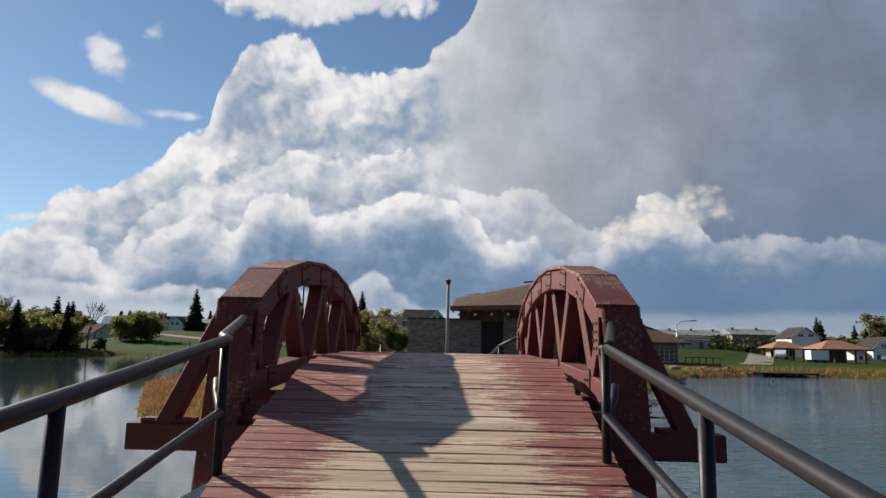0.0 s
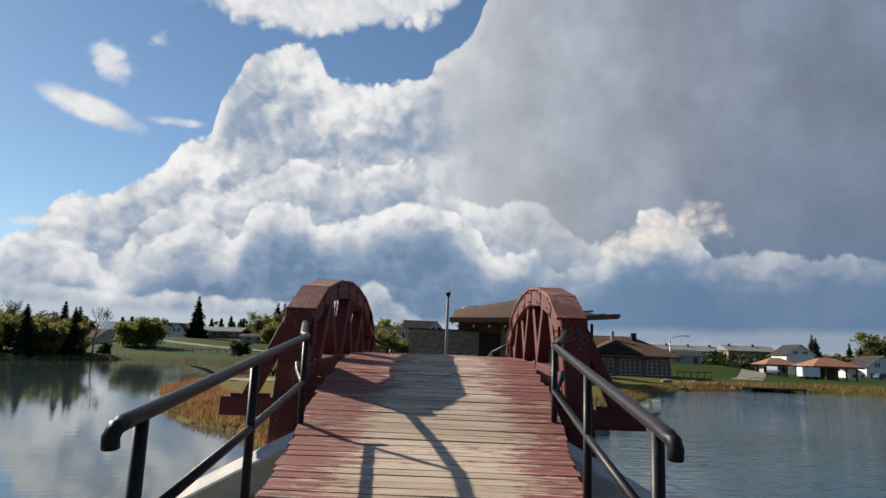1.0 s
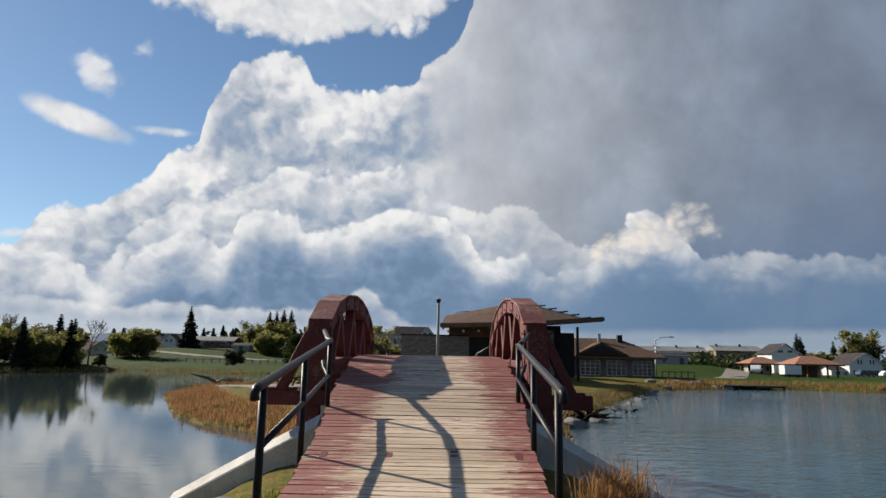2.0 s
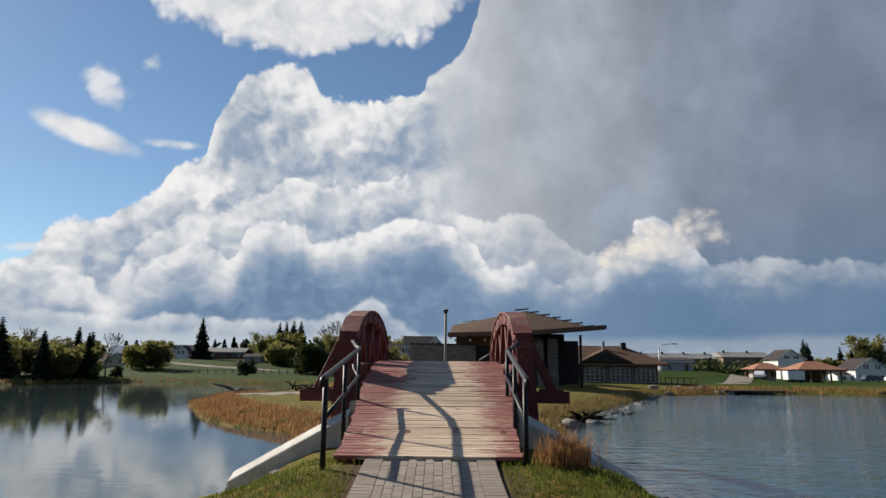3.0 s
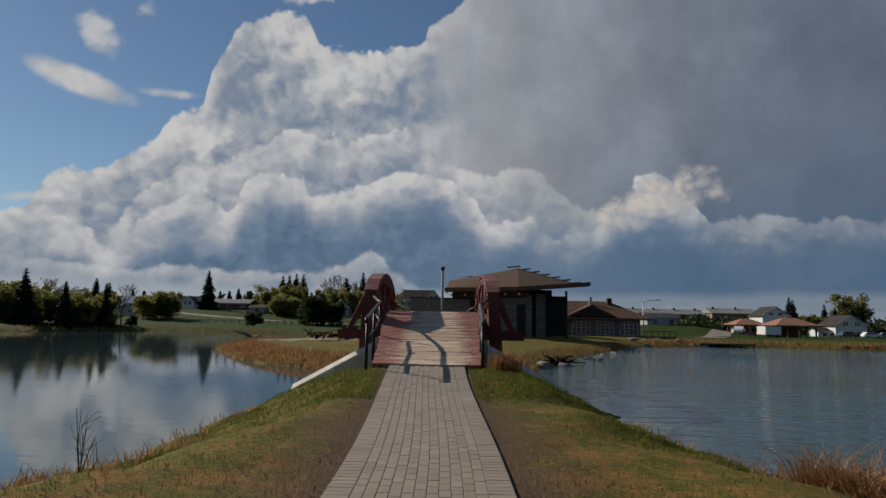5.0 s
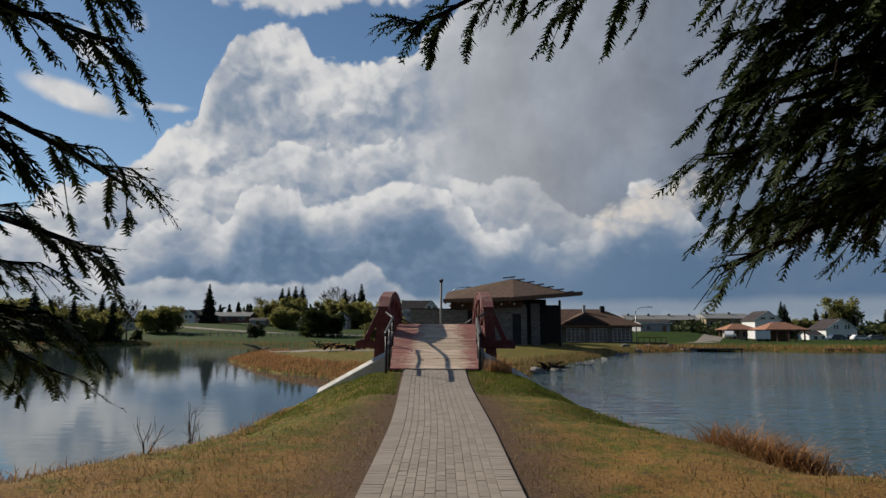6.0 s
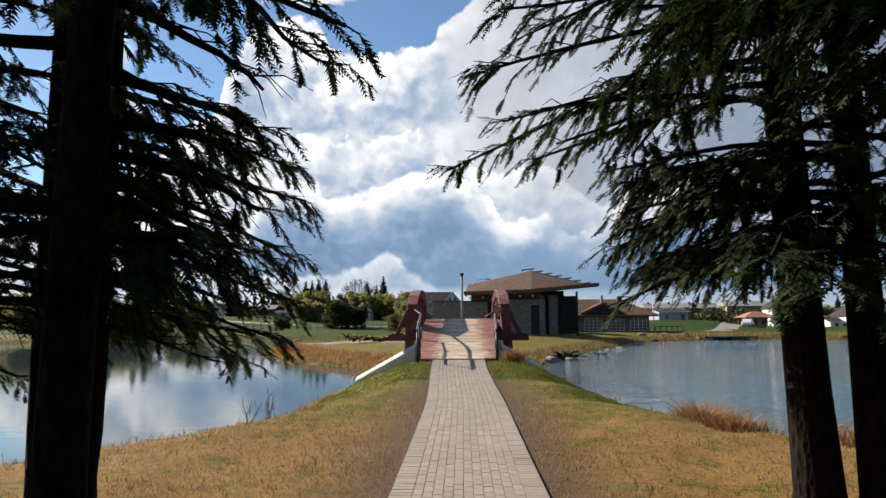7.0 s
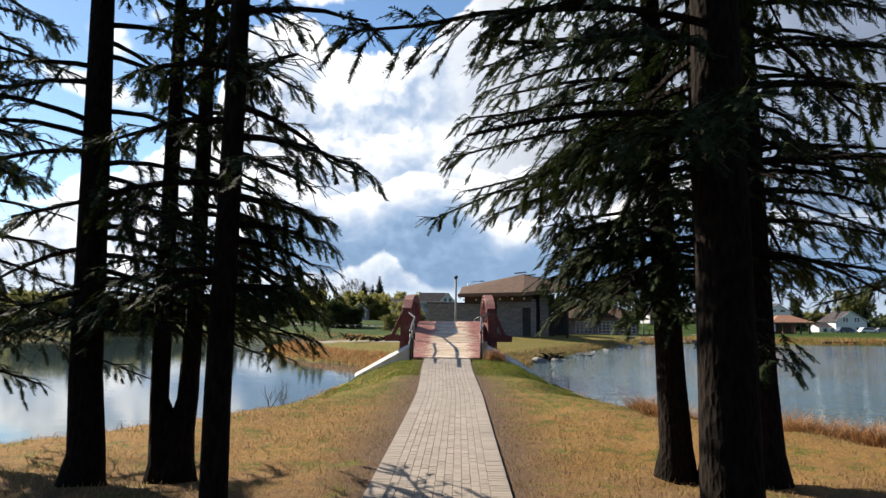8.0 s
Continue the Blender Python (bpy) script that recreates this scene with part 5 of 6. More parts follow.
def far_spruce(name, h, r, seed):
    """A conifer far off: tapered trunk, drooping whorls of needled boughs, ragged outline."""
    rnd = random.Random(seed)
    t = new(name)
    part("trunk", tube(bmesh.new(), [(0, 0, -0.4), (0, 0, h * 0.95)], [h * 0.016 + 0.05, 0.03], 7), M_BARK, t)
    bm = bmesh.new()
    z = h * 0.05
    while z < h * 0.985:
        f = 1 - z / h
        reach = r * (f ** 0.75) * rnd.uniform(0.75, 1.15) + 0.22
        n = max(8, int(14 * f + 7))
        for k in range(n):
            ang = math.tau * (k + rnd.random() * 0.8) / n
            l = reach * rnd.uniform(0.6, 1.15)
            u = Vector((math.cos(ang), math.sin(ang), 0))
            side = Vector((-u.y, u.x, 0))
            for j in range(4):
                q = (j + 0.35) / 4
                p = u * l * q + Vector((0, 0, z - l * 0.25 * q * q))
                w = max(l * 0.46 * (1.1 - q * 0.6), 0.26)
                hang = Vector((0, 0, -w * rnd.uniform(0.9, 1.7)))
                v = [bm.verts.new(p + w0) for w0 in (-u * 0.16 * l - side * w * 0.3, side * w + hang, u * 0.30 * l + hang * 0.5, -side * w + hang * 0.8)]
                bm.faces.new(v)
        z += h * 0.026 + 0.05
    part("crown", bm, M_NEEDLE_FAR, t)
    return t


def broadleaf(name, h, w, seed, mat, dense=1.0, leaf=0.40, low=0.10):
    """A tapered trunk that forks into limbs, each with clumps of small leaves."""
    rnd = random.Random(seed)
    t = new(name)
    bm, crown = bmesh.new(), bmesh.new()
    tube(bm, [(0, 0, -0.4), (0.05 * h * rnd.uniform(-1, 1), 0, h * 0.3), (0, 0, h * 0.62)], [h * 0.026 + 0.03, h * 0.018 + 0.02, 0.03], 7)
    for k in range(24):
        ang = rnd.uniform(0, math.tau)
        z0 = h * rnd.uniform(low * 0.8, 0.45)
        up = rnd.uniform(0.05, 1.0)
        end = Vector((math.cos(ang) * w * 0.5 * rnd.uniform(0.35, 1.0), math.sin(ang) * w * 0.5 * rnd.uniform(0.35, 1.0), z0 + (h - z0) * up * 0.86))
        mid = end * 0.5 + Vector((0, 0, z0 * 0.5 + rnd.uniform(0, 0.1) * h))
        tube(bm, [(0, 0, z0), mid, end], [h * 0.010 + 0.02, h * 0.006 + 0.012, 0.01], 5)
        for q in range(3):
            c = end.lerp(mid, q * 0.42) + Vector((rnd.gauss(0, 1), rnd.gauss(0, 1), rnd.gauss(0, 0.6))) * w * 0.07
            s = w * rnd.uniform(0.10, 0.20)
            leafy(crown, c, (s, s, s * rnd.uniform(0.6, 0.95)), int(52 * dense), leaf, rnd)
    for k in range(14):
        a = math.tau * (k + rnd.random()) / 14
        q = w * rnd.uniform(0.12, 0.46)
        leafy(crown, (math.cos(a) * q, math.sin(a) * q, h * rnd.uniform(0.06, 0.34)), (w * 0.16, w * 0.16, h * 0.12), int(50 * dense), leaf, rnd)
    part("trunk", bm, M_BARK_PALE, t)
    part("crown", crown, mat, t)
    return t


def bare_tree(name, h, w, seed):
    """A leafless tree: limbs that fork four times into fine twigs."""
    rnd = random.Random(seed)
    t = new(name)
    bm = bmesh.new()

    def grow(a, d, l, r, depth):
        b = a + d * l
        tube(bm, [a, b], [r, r * 0.62], 5 if depth < 2 else 3, False)
        if depth < 5:
            for _ in range(3 if depth < 4 else 4):
                e = (d + Vector((rnd.gauss(0, 0.42), rnd.gauss(0, 0.42), rnd.uniform(0.0, 0.4)))).normalized()
                grow(b, e, l * rnd.uniform(0.62, 0.82), r * 0.6, depth + 1)

    grow(Vector((0, 0, -0.3)), Vector((0, 0, 1)), h * 0.30, h * 0.016 + 0.03, 0)
    part("limbs", bm, M_TWIG, t)
    return t


def set_out(model, places, label, category, group, rnd):
    """Copies of a model tree, each turned and sized on its own; the model takes the first place."""
    tagged(model, label, category, group)
    for i, (x, y, s) in enumerate(places):
        m = pose(x, y, z_at(x, y), 0, 0, rnd.uniform(0, 360))
        ob = model if i == 0 else copy_thing(model, m)
        ob.matrix_basis = m
        ob.scale = (s * rnd.uniform(0.9, 1.1), s * rnd.uniform(0.9, 1.1), s)


rnd = random.Random(11)
set_out(far_spruce("spruce_tree", 17, 4.0, 1), [(-66.4, 90, 0.53), (-71.5, 185, 0.72), (-56.4, 215, 0.78), (-54.4, 216, 0.8), (-51.7, 215, 0.84), (-49.7, 217, 0.85), (-34.2, 215, 0.86), (-28.4, 215, 0.98), (-31.2, 218, 0.8), (119.8, 215, 0.78), (122.1, 217, 0.72), (132.5, 216, 0.64)],
        "tall dark green spruce with drooping boughs", "tree", "far spruces", rnd)
set_out(far_spruce("spruce_tree", 14, 2.6, 2), [(-61.0, 92, 0.54), (-59.6, 102, 0.56), (-62.5, 104, 0.62), (-61.2, 106, 0.58), (-100, 222, 0.7), (152, 208, 0.75), (158, 212, 0.6), (135, 214, 0.7), (142, 210, 0.6)],
        "slim dark spruce standing near the shore", "tree", "far spruces", rnd)
set_out(far_spruce("spruce_tree", 8.5, 1.9, 3), [(-104.7, 215, 1.3), (-78.1, 215, 0.84), (-75.2, 216, 0.85), (-71.7, 215, 0.95), (-69.1, 217, 0.86), (-67.5, 215, 0.88), (-131, 262, 1.5), (-126, 262, 1.2), (-119, 264, 1.5), (-112, 262, 1.3), (-96, 240, 1.2)],
        "small narrow spruce on the skyline", "tree", "far spruces", rnd)
set_out(broadleaf("leafy_tree", 12, 10, 4, M_LEAF, 1.0), [(-72.8, 95, 0.62), (-65.7, 97, 0.51), (-61, 98, 0.5), (-77, 93, 0.62), (-80, 99, 0.66), (-64, 108, 0.56), (-69, 107, 0.6), (-74, 104, 0.65), (-45, 182, 0.8), (-52, 183, 0.7), (-27, 205, 0.85), (-35, 207, 0.95), (-68.5, 150, 0.62), (-71.0, 152, 0.6), (-41, 215, 0.9), (-38, 217, 0.85), (-23.3, 200, 0.85), (-16.5, 190, 0.85), (141, 215, 1.3), (-10.3, 112, 0.50), (-8.2, 116, 0.42), (-12.5, 130, 0.6)],
        "broad tree in fresh yellow-green spring leaf", "tree", "leafy trees", rnd)
set_out(broadleaf("leafy_tree", 8, 10, 5, M_LEAF, 1.0), [(-67.5, 95, 0.62), (-61.8, 103, 0.66), (-62.4, 97, 0.62), (-64.5, 100, 0.7), (-78, 108, 0.95), (-84, 104, 0.95), (-66.5, 112, 0.8), (-48, 184, 1.0), (-31, 206, 1.2), (-24, 203, 1.0), (-73.1, 150, 0.85), (-44.4, 170, 0.8), (-46.4, 172, 0.65), (-86, 175, 0.7), (-13, 108, 0.45), (129, 215, 0.9), (133, 231, 0.8), (146, 226, 0.9), (150, 200, 0.8), (-60, 205, 0.7), (-93, 205, 0.8)],
        "low bushy tree in pale spring leaf", "tree", "leafy trees", rnd)
set_out(broadleaf("shrub", 6, 6.5, 6, M_LEAF_DARK, 1.3, 0.34, 0.03), [(-29.8, 142, 1.15), (-27.2, 145, 0.95), (-32.5, 146, 0.85), (-40.7, 128, 0.55), (-61.5, 94, 0.3), (-60, 113, 0.35), (95, 122, 0.3)],
        "dense dark green shrub on the slope", "shrub", "dark shrubs", rnd)
set_out(bare_tree("bare_tree", 13, 8, 7), [(-69.4, 100, 0.73), (-61.5, 112, 0.74), (-38.6, 225, 1.45), (-41, 227, 1.3), (-69, 225, 0.95), (-36, 222, 1.2), (-95, 225, 0.9), (150, 235, 0.8)],
        "leafless grey-brown tree against the sky", "tree", "bare trees", rnd)

# woods on the skyline, too far to count
rnd = random.Random(21)
bm = bmesh.new()
for k in range(1500):
    a = rnd.uniform(-62, 62)
    d = rnd.uniform(245, 380)
    x, y = math.sin(radians(a)) * d, math.cos(radians(a)) * d
    if -3 < a < 3:
        continue
    z0, s = z_at(x, y) - 0.5, rnd.uniform(4.0, 9.5) * (1.15 if a < 0 else 0.7)
    for q in range(3):
        leafy(bm, (x + rnd.gauss(0, 2), y + rnd.gauss(0, 2), z0 + s * (0.10 + 0.24 * q)), (s * 0.95, s * 0.8, s * 0.40), 15, 1.2, rnd)
tagged(new("far_woods", finish(bm, "far_woods", M_LEAF_DARK)), "low woods along the skyline in early leaf", "woods", kind="stuff")

# ---------------------------------------------------------------- the paved way
PATH_W, PATH_END = 1.60, -40.0
paved_path = tagged(new("paved_path", finish(bmesh.new(), "paved_path", M_SAND)), "grey-beige concrete paver path with soldier borders", "path", kind="structure")
bm = bmesh.new()
rows = []
for k in range(83):
    y = 0.05 - k * 0.488
    z = float(path_z(y))
    rows.append([bm.verts.new((float(path_x(y)) + u, y, z + v)) for u, v in ((-0.805, -0.25), (-0.805, -0.016), (0.805, -0.016), (0.805, -0.25))])
for r0, r1 in zip(rows, rows[1:]):
    for i in range(3):
        bm.faces.new((r0[i], r0[i + 1], r1[i + 1], r1[i]))
bmesh.ops.recalc_face_normals(bm, faces=bm.faces)
part("bedding", bm, M_SAND, paved_path, "dark joint sand between pavers")


def paver_verts(w, l, h=0.05, c=0.004):
    w, l = w / 2, l / 2
    return ([(-w, -l, -h), (w, -l, -h), (w, l, -h), (-w, l, -h), (-w, -l, -c), (w, -l, -c), (w, l, -c), (-w, l, -c),
             (-w + c, -l + c, 0), (w - c, -l + c, 0), (w - c, l - c, 0), (-w + c, l - c, 0)],
            [(0, 1, 5, 4), (1, 2, 6, 5), (2, 3, 7, 6), (3, 0, 4, 7), (4, 5, 9, 8), (5, 6, 10, 9), (6, 7, 11, 10), (7, 4, 8, 11), (8, 9, 10, 11)])


def paver_mesh(w, l):
    me = bpy.data.meshes.new("paver")
    v, f = paver_verts(w, l)
    me.from_pydata(v, [], f)
    me.materials.append(M_PAVER)
    return me


COLS, GAP = 11, 0.004
FIELD_W = (PATH_W - 2 * 0.23) / COLS
field_paver, border_paver = paver_mesh(FIELD_W - GAP, 0.21 - GAP), paver_mesh(0.23 - GAP, 0.115 - GAP)
rnd = random.Random(3)
rest_v, rest_f = [], []


def lay(mesh, w, l, x, y):
    z = float(path_z(y)) + rnd.uniform(-0.0015, 0.0015)
    slope = math.atan2(float(path_z(y + 0.1)) - float(path_z(y - 0.1)), 0.2)
    m = Matrix.LocRotScale((x + float(path_x(y)), y, z), Euler((slope + rnd.gauss(0, 0.004), rnd.gauss(0, 0.005), rnd.gauss(0, 0.004))), None)
    if y > -4.05:
        ob = new("paver", mesh)
        ob.parent = paved_path
        ob.matrix_basis = m
    else:
        v, f = paver_verts(w, l)
        base = len(rest_v)
        rest_v.extend([tuple(m @ Vector(p)) for p in v])
        rest_f.extend([tuple(base + i for i in q) for q in f])


for c in range(COLS):
    x = -PATH_W / 2 + 0.23 + FIELD_W * (c + 0.5)
    y = -0.02 - (0.105 if c % 2 else 0.21)
    while y > PATH_END + 6:
        lay(field_paver, FIELD_W - GAP, 0.21 - GAP, x, y)
        y -= 0.21
for s in (-1, 1):
    y = -0.06
    while y > PATH_END + 6:
        lay(border_paver, 0.23 - GAP, 0.115 - GAP, s * (PATH_W / 2 - 0.115), y)
        y -= 0.115
me = bpy.data.meshes.new("pavers")
me.from_pydata(rest_v, [], rest_f)
me.materials.append(M_PAVERS)
rest = new("pavers", me)
rest.parent = paved_path
rest["kind"] = "stuff"


# ---------------------------------------------------------------- spruces by the path
def near_spruce(x, y, trunk_r, h, seed, label, fork=None, reach=3.0, low=2.0, lean=(0.0, 0.0), boughs=62, to=None):
    """A spruce seen close: flared trunk with stubs, long drooping boughs with hanging needled twigs."""
    rnd = random.Random(seed)
    z0 = z_at(x, y)
    t = thing("spruce_tree", (x, y, z0), label, "tree", "spruces by the path")
    stems = [(0.0, 0.0, trunk_r)] if not fork else fork
    for k, (fx, fy, r) in enumerate(stems):
        bm = bmesh.new()
        if fork:
            pts = [(fx * 0.25, fy * 0.25, -0.25), (fx * 0.3, fy * 0.3, 0.25), (fx * 0.55, fy * 0.55, 0.62), (fx, fy, 0.95), (fx * 1.05, fy, 2.0), (fx * 1.15, fy, h * 0.5), (fx * 1.2, fy, h)]
            rad = [trunk_r * 1.5, trunk_r * 1.05, trunk_r * 0.85, r * 1.15, r, r * 0.7, 0.03]
        else:
            pts = [(0, 0, -0.25), (0, 0, 0.05), (0.02, 0, 0.35), (lean[0] * 0.1, lean[1] * 0.1, 1.2), (lean[0] * 0.3, lean[1] * 0.3, h * 0.3), (lean[0] * 0.6, lean[1] * 0.6, h * 0.6), (lean[0], lean[1], h)]
            rad = [trunk_r * 1.9, trunk_r * 1.45, trunk_r * 1.12, trunk_r, trunk_r * 0.86, trunk_r * 0.55, 0.03]
        tube(bm, pts, rad, 14)
        for v in bm.verts:
            n = noise.noise(Vector((v.co.x * 3 + seed, v.co.y * 3, v.co.z * 1.4)))
            v.co.x += n * trunk_r * 0.18
            v.co.y += noise.noise(Vector((v.co.y * 3, v.co.x * 3 + seed, v.co.z * 1.4))) * trunk_r * 0.18
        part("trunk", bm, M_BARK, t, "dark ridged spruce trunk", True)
    wood, verts, faces = bmesh.new(), [], []

    def clear(p):
        """Keeps the way along the path open under the boughs."""
        return not (abs(p.x + x - 0.3) < 0.95 and p.z + z0 < 2.0)

    def open_over(p):
        """A bough stops before it hangs into the way."""
        return not (abs(p.x + x - 0.3) < 1.25 and p.z + z0 < 2.5) and not (abs(p.x + x) < 5.0 and p.y + y > -13.2)

    def sprig(p, d, l):
        """One needled twig: a narrow feather of needle blades on a thin stalk."""
        side = d.cross(Vector((0, 0, 1)))
        side = side.normalized() if side.length > 0.01 else Vector((1, 0, 0))
        up = side.cross(d).normalized()
        n = 6
        for i in range(n):
            q = p + d * l * (i + 0.4) / n
            for s in (-1, 1):
                w = l * 0.24 * (1.15 - 0.6 * i / n) * rnd.uniform(0.7, 1.3)
                tip = q + side * s * w + d * w * 0.9 + up * rnd.uniform(-0.35, 0.25) * w
                b = len(verts)
                verts.extend((tuple(q - d * 0.010), tuple(q + d * 0.012), tuple(tip)))
                faces.append((b, b + 1, b + 2))
        b = len(verts)
        verts.extend((tuple(p - side * 0.004), tuple(p + side * 0.004), tuple(p + d * l)))
        faces.append((b, b + 1, b + 2))

    for k in range(boughs):
        f = k / boughs
        z = low + (h - low) * (f ** 1.4) * 0.9
        ang = rnd.uniform(0, math.tau) if not to or rnd.random() < 0.5 else rnd.gauss(to, 0.7)
        dead = z < low + 2.2 and rnd.random() < 0.30
        l = reach * (1 - 0.72 * f) * rnd.uniform(0.65, 1.1)
        stem = rnd.choice(stems)
        base = Vector((stem[0] + lean[0] * z / h, stem[1] + lean[1] * z / h, z))
        u = Vector((math.cos(ang), math.sin(ang), 0))
        rise = rnd.uniform(-0.05, 0.22)
        pts = []
        for j in range(7):
            q = j / 6
            droop = rise * l * q - 0.42 * l * q * q + 0.12 * l * q ** 4
            pts.append(base + u * l * q + Vector((0, 0, droop)) + Vector((rnd.gauss(0, 0.02), rnd.gauss(0, 0.02), 0)))
        while pts and not all(open_over(p) for p in pts):
            pts.pop()
        if len(pts) < 3:
            continue
        tube(wood, pts, [0.032 * (1 - j / (len(pts) + 0.6)) + 0.004 for j in range(len(pts))], 5)
        side = Vector((-u.y, u.x, 0))
        for j in range(int(l * 10)):
            q = rnd.uniform(0.12, 1.0) ** 0.8
            i = min(int(q * (len(pts) - 1)), len(pts) - 2)
            p = pts[i].lerp(pts[i + 1], q * (len(pts) - 1) - i)
            d = (side * rnd.choice((-1, 1)) * rnd.uniform(0.35, 1.0) + u * rnd.uniform(0.4, 1.0) + Vector((0, 0, rnd.uniform(-0.5, 0.08)))).normalized()
            tl = (0.24 + 0.17 * l * (1.1 - q)) * rnd.uniform(0.7, 1.4)
            mid = p + d * tl * 0.55
            fall = (d * 0.8 + Vector((0, 0, -rnd.uniform(0.3, 1.0)))).normalized()
            end = mid + fall * tl * 0.55
            if not (clear(mid) and clear(end)):
                continue
            tube(wood, [p, mid, end], [0.007, 0.005, 0.002], 3, False)
            if dead and rnd.random() < 0.7:
                continue
            for m in range(int(5 + tl * 15)):
                a = rnd.uniform(0.08, 1.0)
                e, way = (p.lerp(mid, a / 0.5), d) if a < 0.5 else (mid.lerp(end, a / 0.5 - 1.0), fall)
                dd = (way + side * rnd.uniform(-0.9, 0.9) + u * 0.25 + Vector((0, 0, rnd.uniform(-0.8, 0.1)))).normalized()
                ll = rnd.uniform(0.08, 0.17)
                if clear(e + dd * ll):
                    sprig(e, dd, ll)
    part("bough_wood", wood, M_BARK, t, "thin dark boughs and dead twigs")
    me = bpy.data.meshes.new("needles")
    me.from_pydata(verts, [], faces)
    me.materials.append(M_NEEDLE)
    nd = new("needles", me)
    nd.parent = t
    nd["label"] = "dark green hanging needles"
    return t


near_spruce(-3.62, -16.0, 0.165, 14, 31, "tall spruce with a dark flared trunk near the water", reach=2.6, low=1.8, lean=(-0.35, 0.0), boughs=60, to=0.2)
near_spruce(-7.1, -13.8, 0.19, 13, 38, "spruce on the bank behind its taller neighbour", reach=2.9, low=1.8, to=-0.6)
near_spruce(-2.84, -15.6, 0.21, 13, 32, "twin-stemmed spruce forking low above its base", fork=[(-0.16, 0.0, 0.095), (0.17, 0.05, 0.105)], reach=2.1, low=2.1, boughs=56, to=0.3)
near_spruce(-1.56, -17.75, 0.105, 12, 33, "slim spruce with a crooked foot close to the path", reach=1.7, low=2.1, lean=(0.1, 0.1), boughs=50, to=0.8)
near_spruce(3.10, -14.9, 0.17, 14, 34, "spruce with long boughs reaching over the path", reach=3.6, low=2.4, lean=(-0.35, 0), boughs=66, to=3.05)
near_spruce(3.52, -15.05, 0.15, 13, 35, "spruce standing close beside its neighbour", reach=3.2, low=2.4, lean=(-0.1, 0), to=3.4)
near_spruce(2.46, -18.2, 0.205, 16, 36, "stout old spruce with a nearly black trunk", reach=3.3, low=2.9, boughs=58, to=2.8)
near_spruce(4.02, -15.2, 0.22, 14, 37, "thick-trunked spruce at the edge of the bank", reach=2.8, low=2.7, lean=(-0.1, 0), to=0.2)
near_spruce(7.6, -15.0, 0.20, 14, 39, "spruce at the reedy edge of the bank", reach=3.0, low=2.6, boughs=38, to=3.1)
near_spruce(-7.8, -16.0, 0.20, 14, 40, "spruce leaning over the quiet bay", reach=3.3, low=1.7, boughs=56, to=0.2)
# the stand goes on behind: unseen trees, added to cut the light from there
set_out(far_spruce("spruce_tree", 15, 3.4, 9), [(-4.8, -28.5, 1.0), (3.9, -29.0, 1.05), (-3.2, -33.5, 0.95), (5.6, -34.0, 1.1), (-9.0, -30.0, 1.0), (9.5, -29.0, 0.9)],
        "unseen dark spruce added behind the camera to block light", "tree", "spruces by the path", random.Random(71))

# ---------------------------------------------------------------- grass, reeds, stones, driftwood
def blades(name, spots, h, w, mat, label, category, rnd, bend=0.5):
    verts, faces = [], []
    for x, y, z, s in spots:
        a = rnd.uniform(0, math.tau)
        d, n = Vector((math.cos(a), math.sin(a), 0)), Vector((-math.sin(a), math.cos(a), 0))
        l = h * s * rnd.uniform(0.5, 1.3)
        p = Vector((x, y, z - 0.01))
        m = p + d * l * bend * 0.25 + Vector((0, 0, l * 0.6))
        e = p + d * l * bend * rnd.uniform(0.5, 1.0) + Vector((0, 0, l * rnd.uniform(0.75, 1.0)))
        b = len(verts)
        verts.extend((tuple(p - n * w), tuple(p + n * w), tuple(m + n * w * 0.7), tuple(m - n * w * 0.7), tuple(e)))
        faces.extend(((b, b + 1, b + 2, b + 3), (b + 3, b + 2, b + 4)))
    me = bpy.data.meshes.new(name)
    me.from_pydata(verts, [], faces)
    me.materials.append(mat)
    return tagged(new(name, me), label, category, kind="stuff")


def scatter(n, rnd, x0, x1, y0, y1, keep):
    r = np.random.RandomState(rnd.randint(0, 99999))
    px, py = r.uniform(x0, x1, n), r.uniform(y0, y1, n)
    pz = land_z(px, py)
    nr = inside_distance(px, py, NEAR_LAND)
    fr = inside_distance(px, py, FAR_LAND)
    k = keep(px, py, pz, nr, fr, r)
    return [(float(a), float(b), float(c), float(r.uniform(0.6, 1.2))) for a, b, c in zip(px[k], py[k], pz[k])]


rnd = random.Random(8)
off_path = lambda x, y: np.abs(x - path_x(y)) > 0.86
patchy = lambda x, y: 0.5 + 0.5 * wobble(x, y, 1.1)
green = scatter(150000, rnd, -5, 6, -11, 1.2, lambda x, y, z, n, f, r: off_path(x, y) & (n > 0.35) & (r.uniform(0, 1, x.size) < soft(y + 2.2 * wobble(x, y, 0.9), -8.5, -1.5) * soft(patchy(x, y) + 0.25 * soft(y, -3, 0), 0.15, 0.6)) & ((np.abs(x - path_x(y)) > 1.6) | (y > -3.5)))
blades("grass_blades", green, 0.075, 0.005, M_BLADE, "short spring grass on the causeway banks", "grass", rnd)
dry = scatter(170000, rnd, -11, 13, -21, 0.5, lambda x, y, z, n, f, r: off_path(x, y) & (n > 0.15) & (r.uniform(0, 1, x.size) < 0.06 + 0.75 * soft(-y + 1.5 * wobble(x, y, 0.8), 5, 10)) & (r.uniform(0, 1, x.size) < 0.2 + 0.8 * patchy(x, y)))
blades("dry_grass", dry, 0.075, 0.0055, M_STRAW, "matted straw-coloured dead grass", "grass", rnd, 0.9)
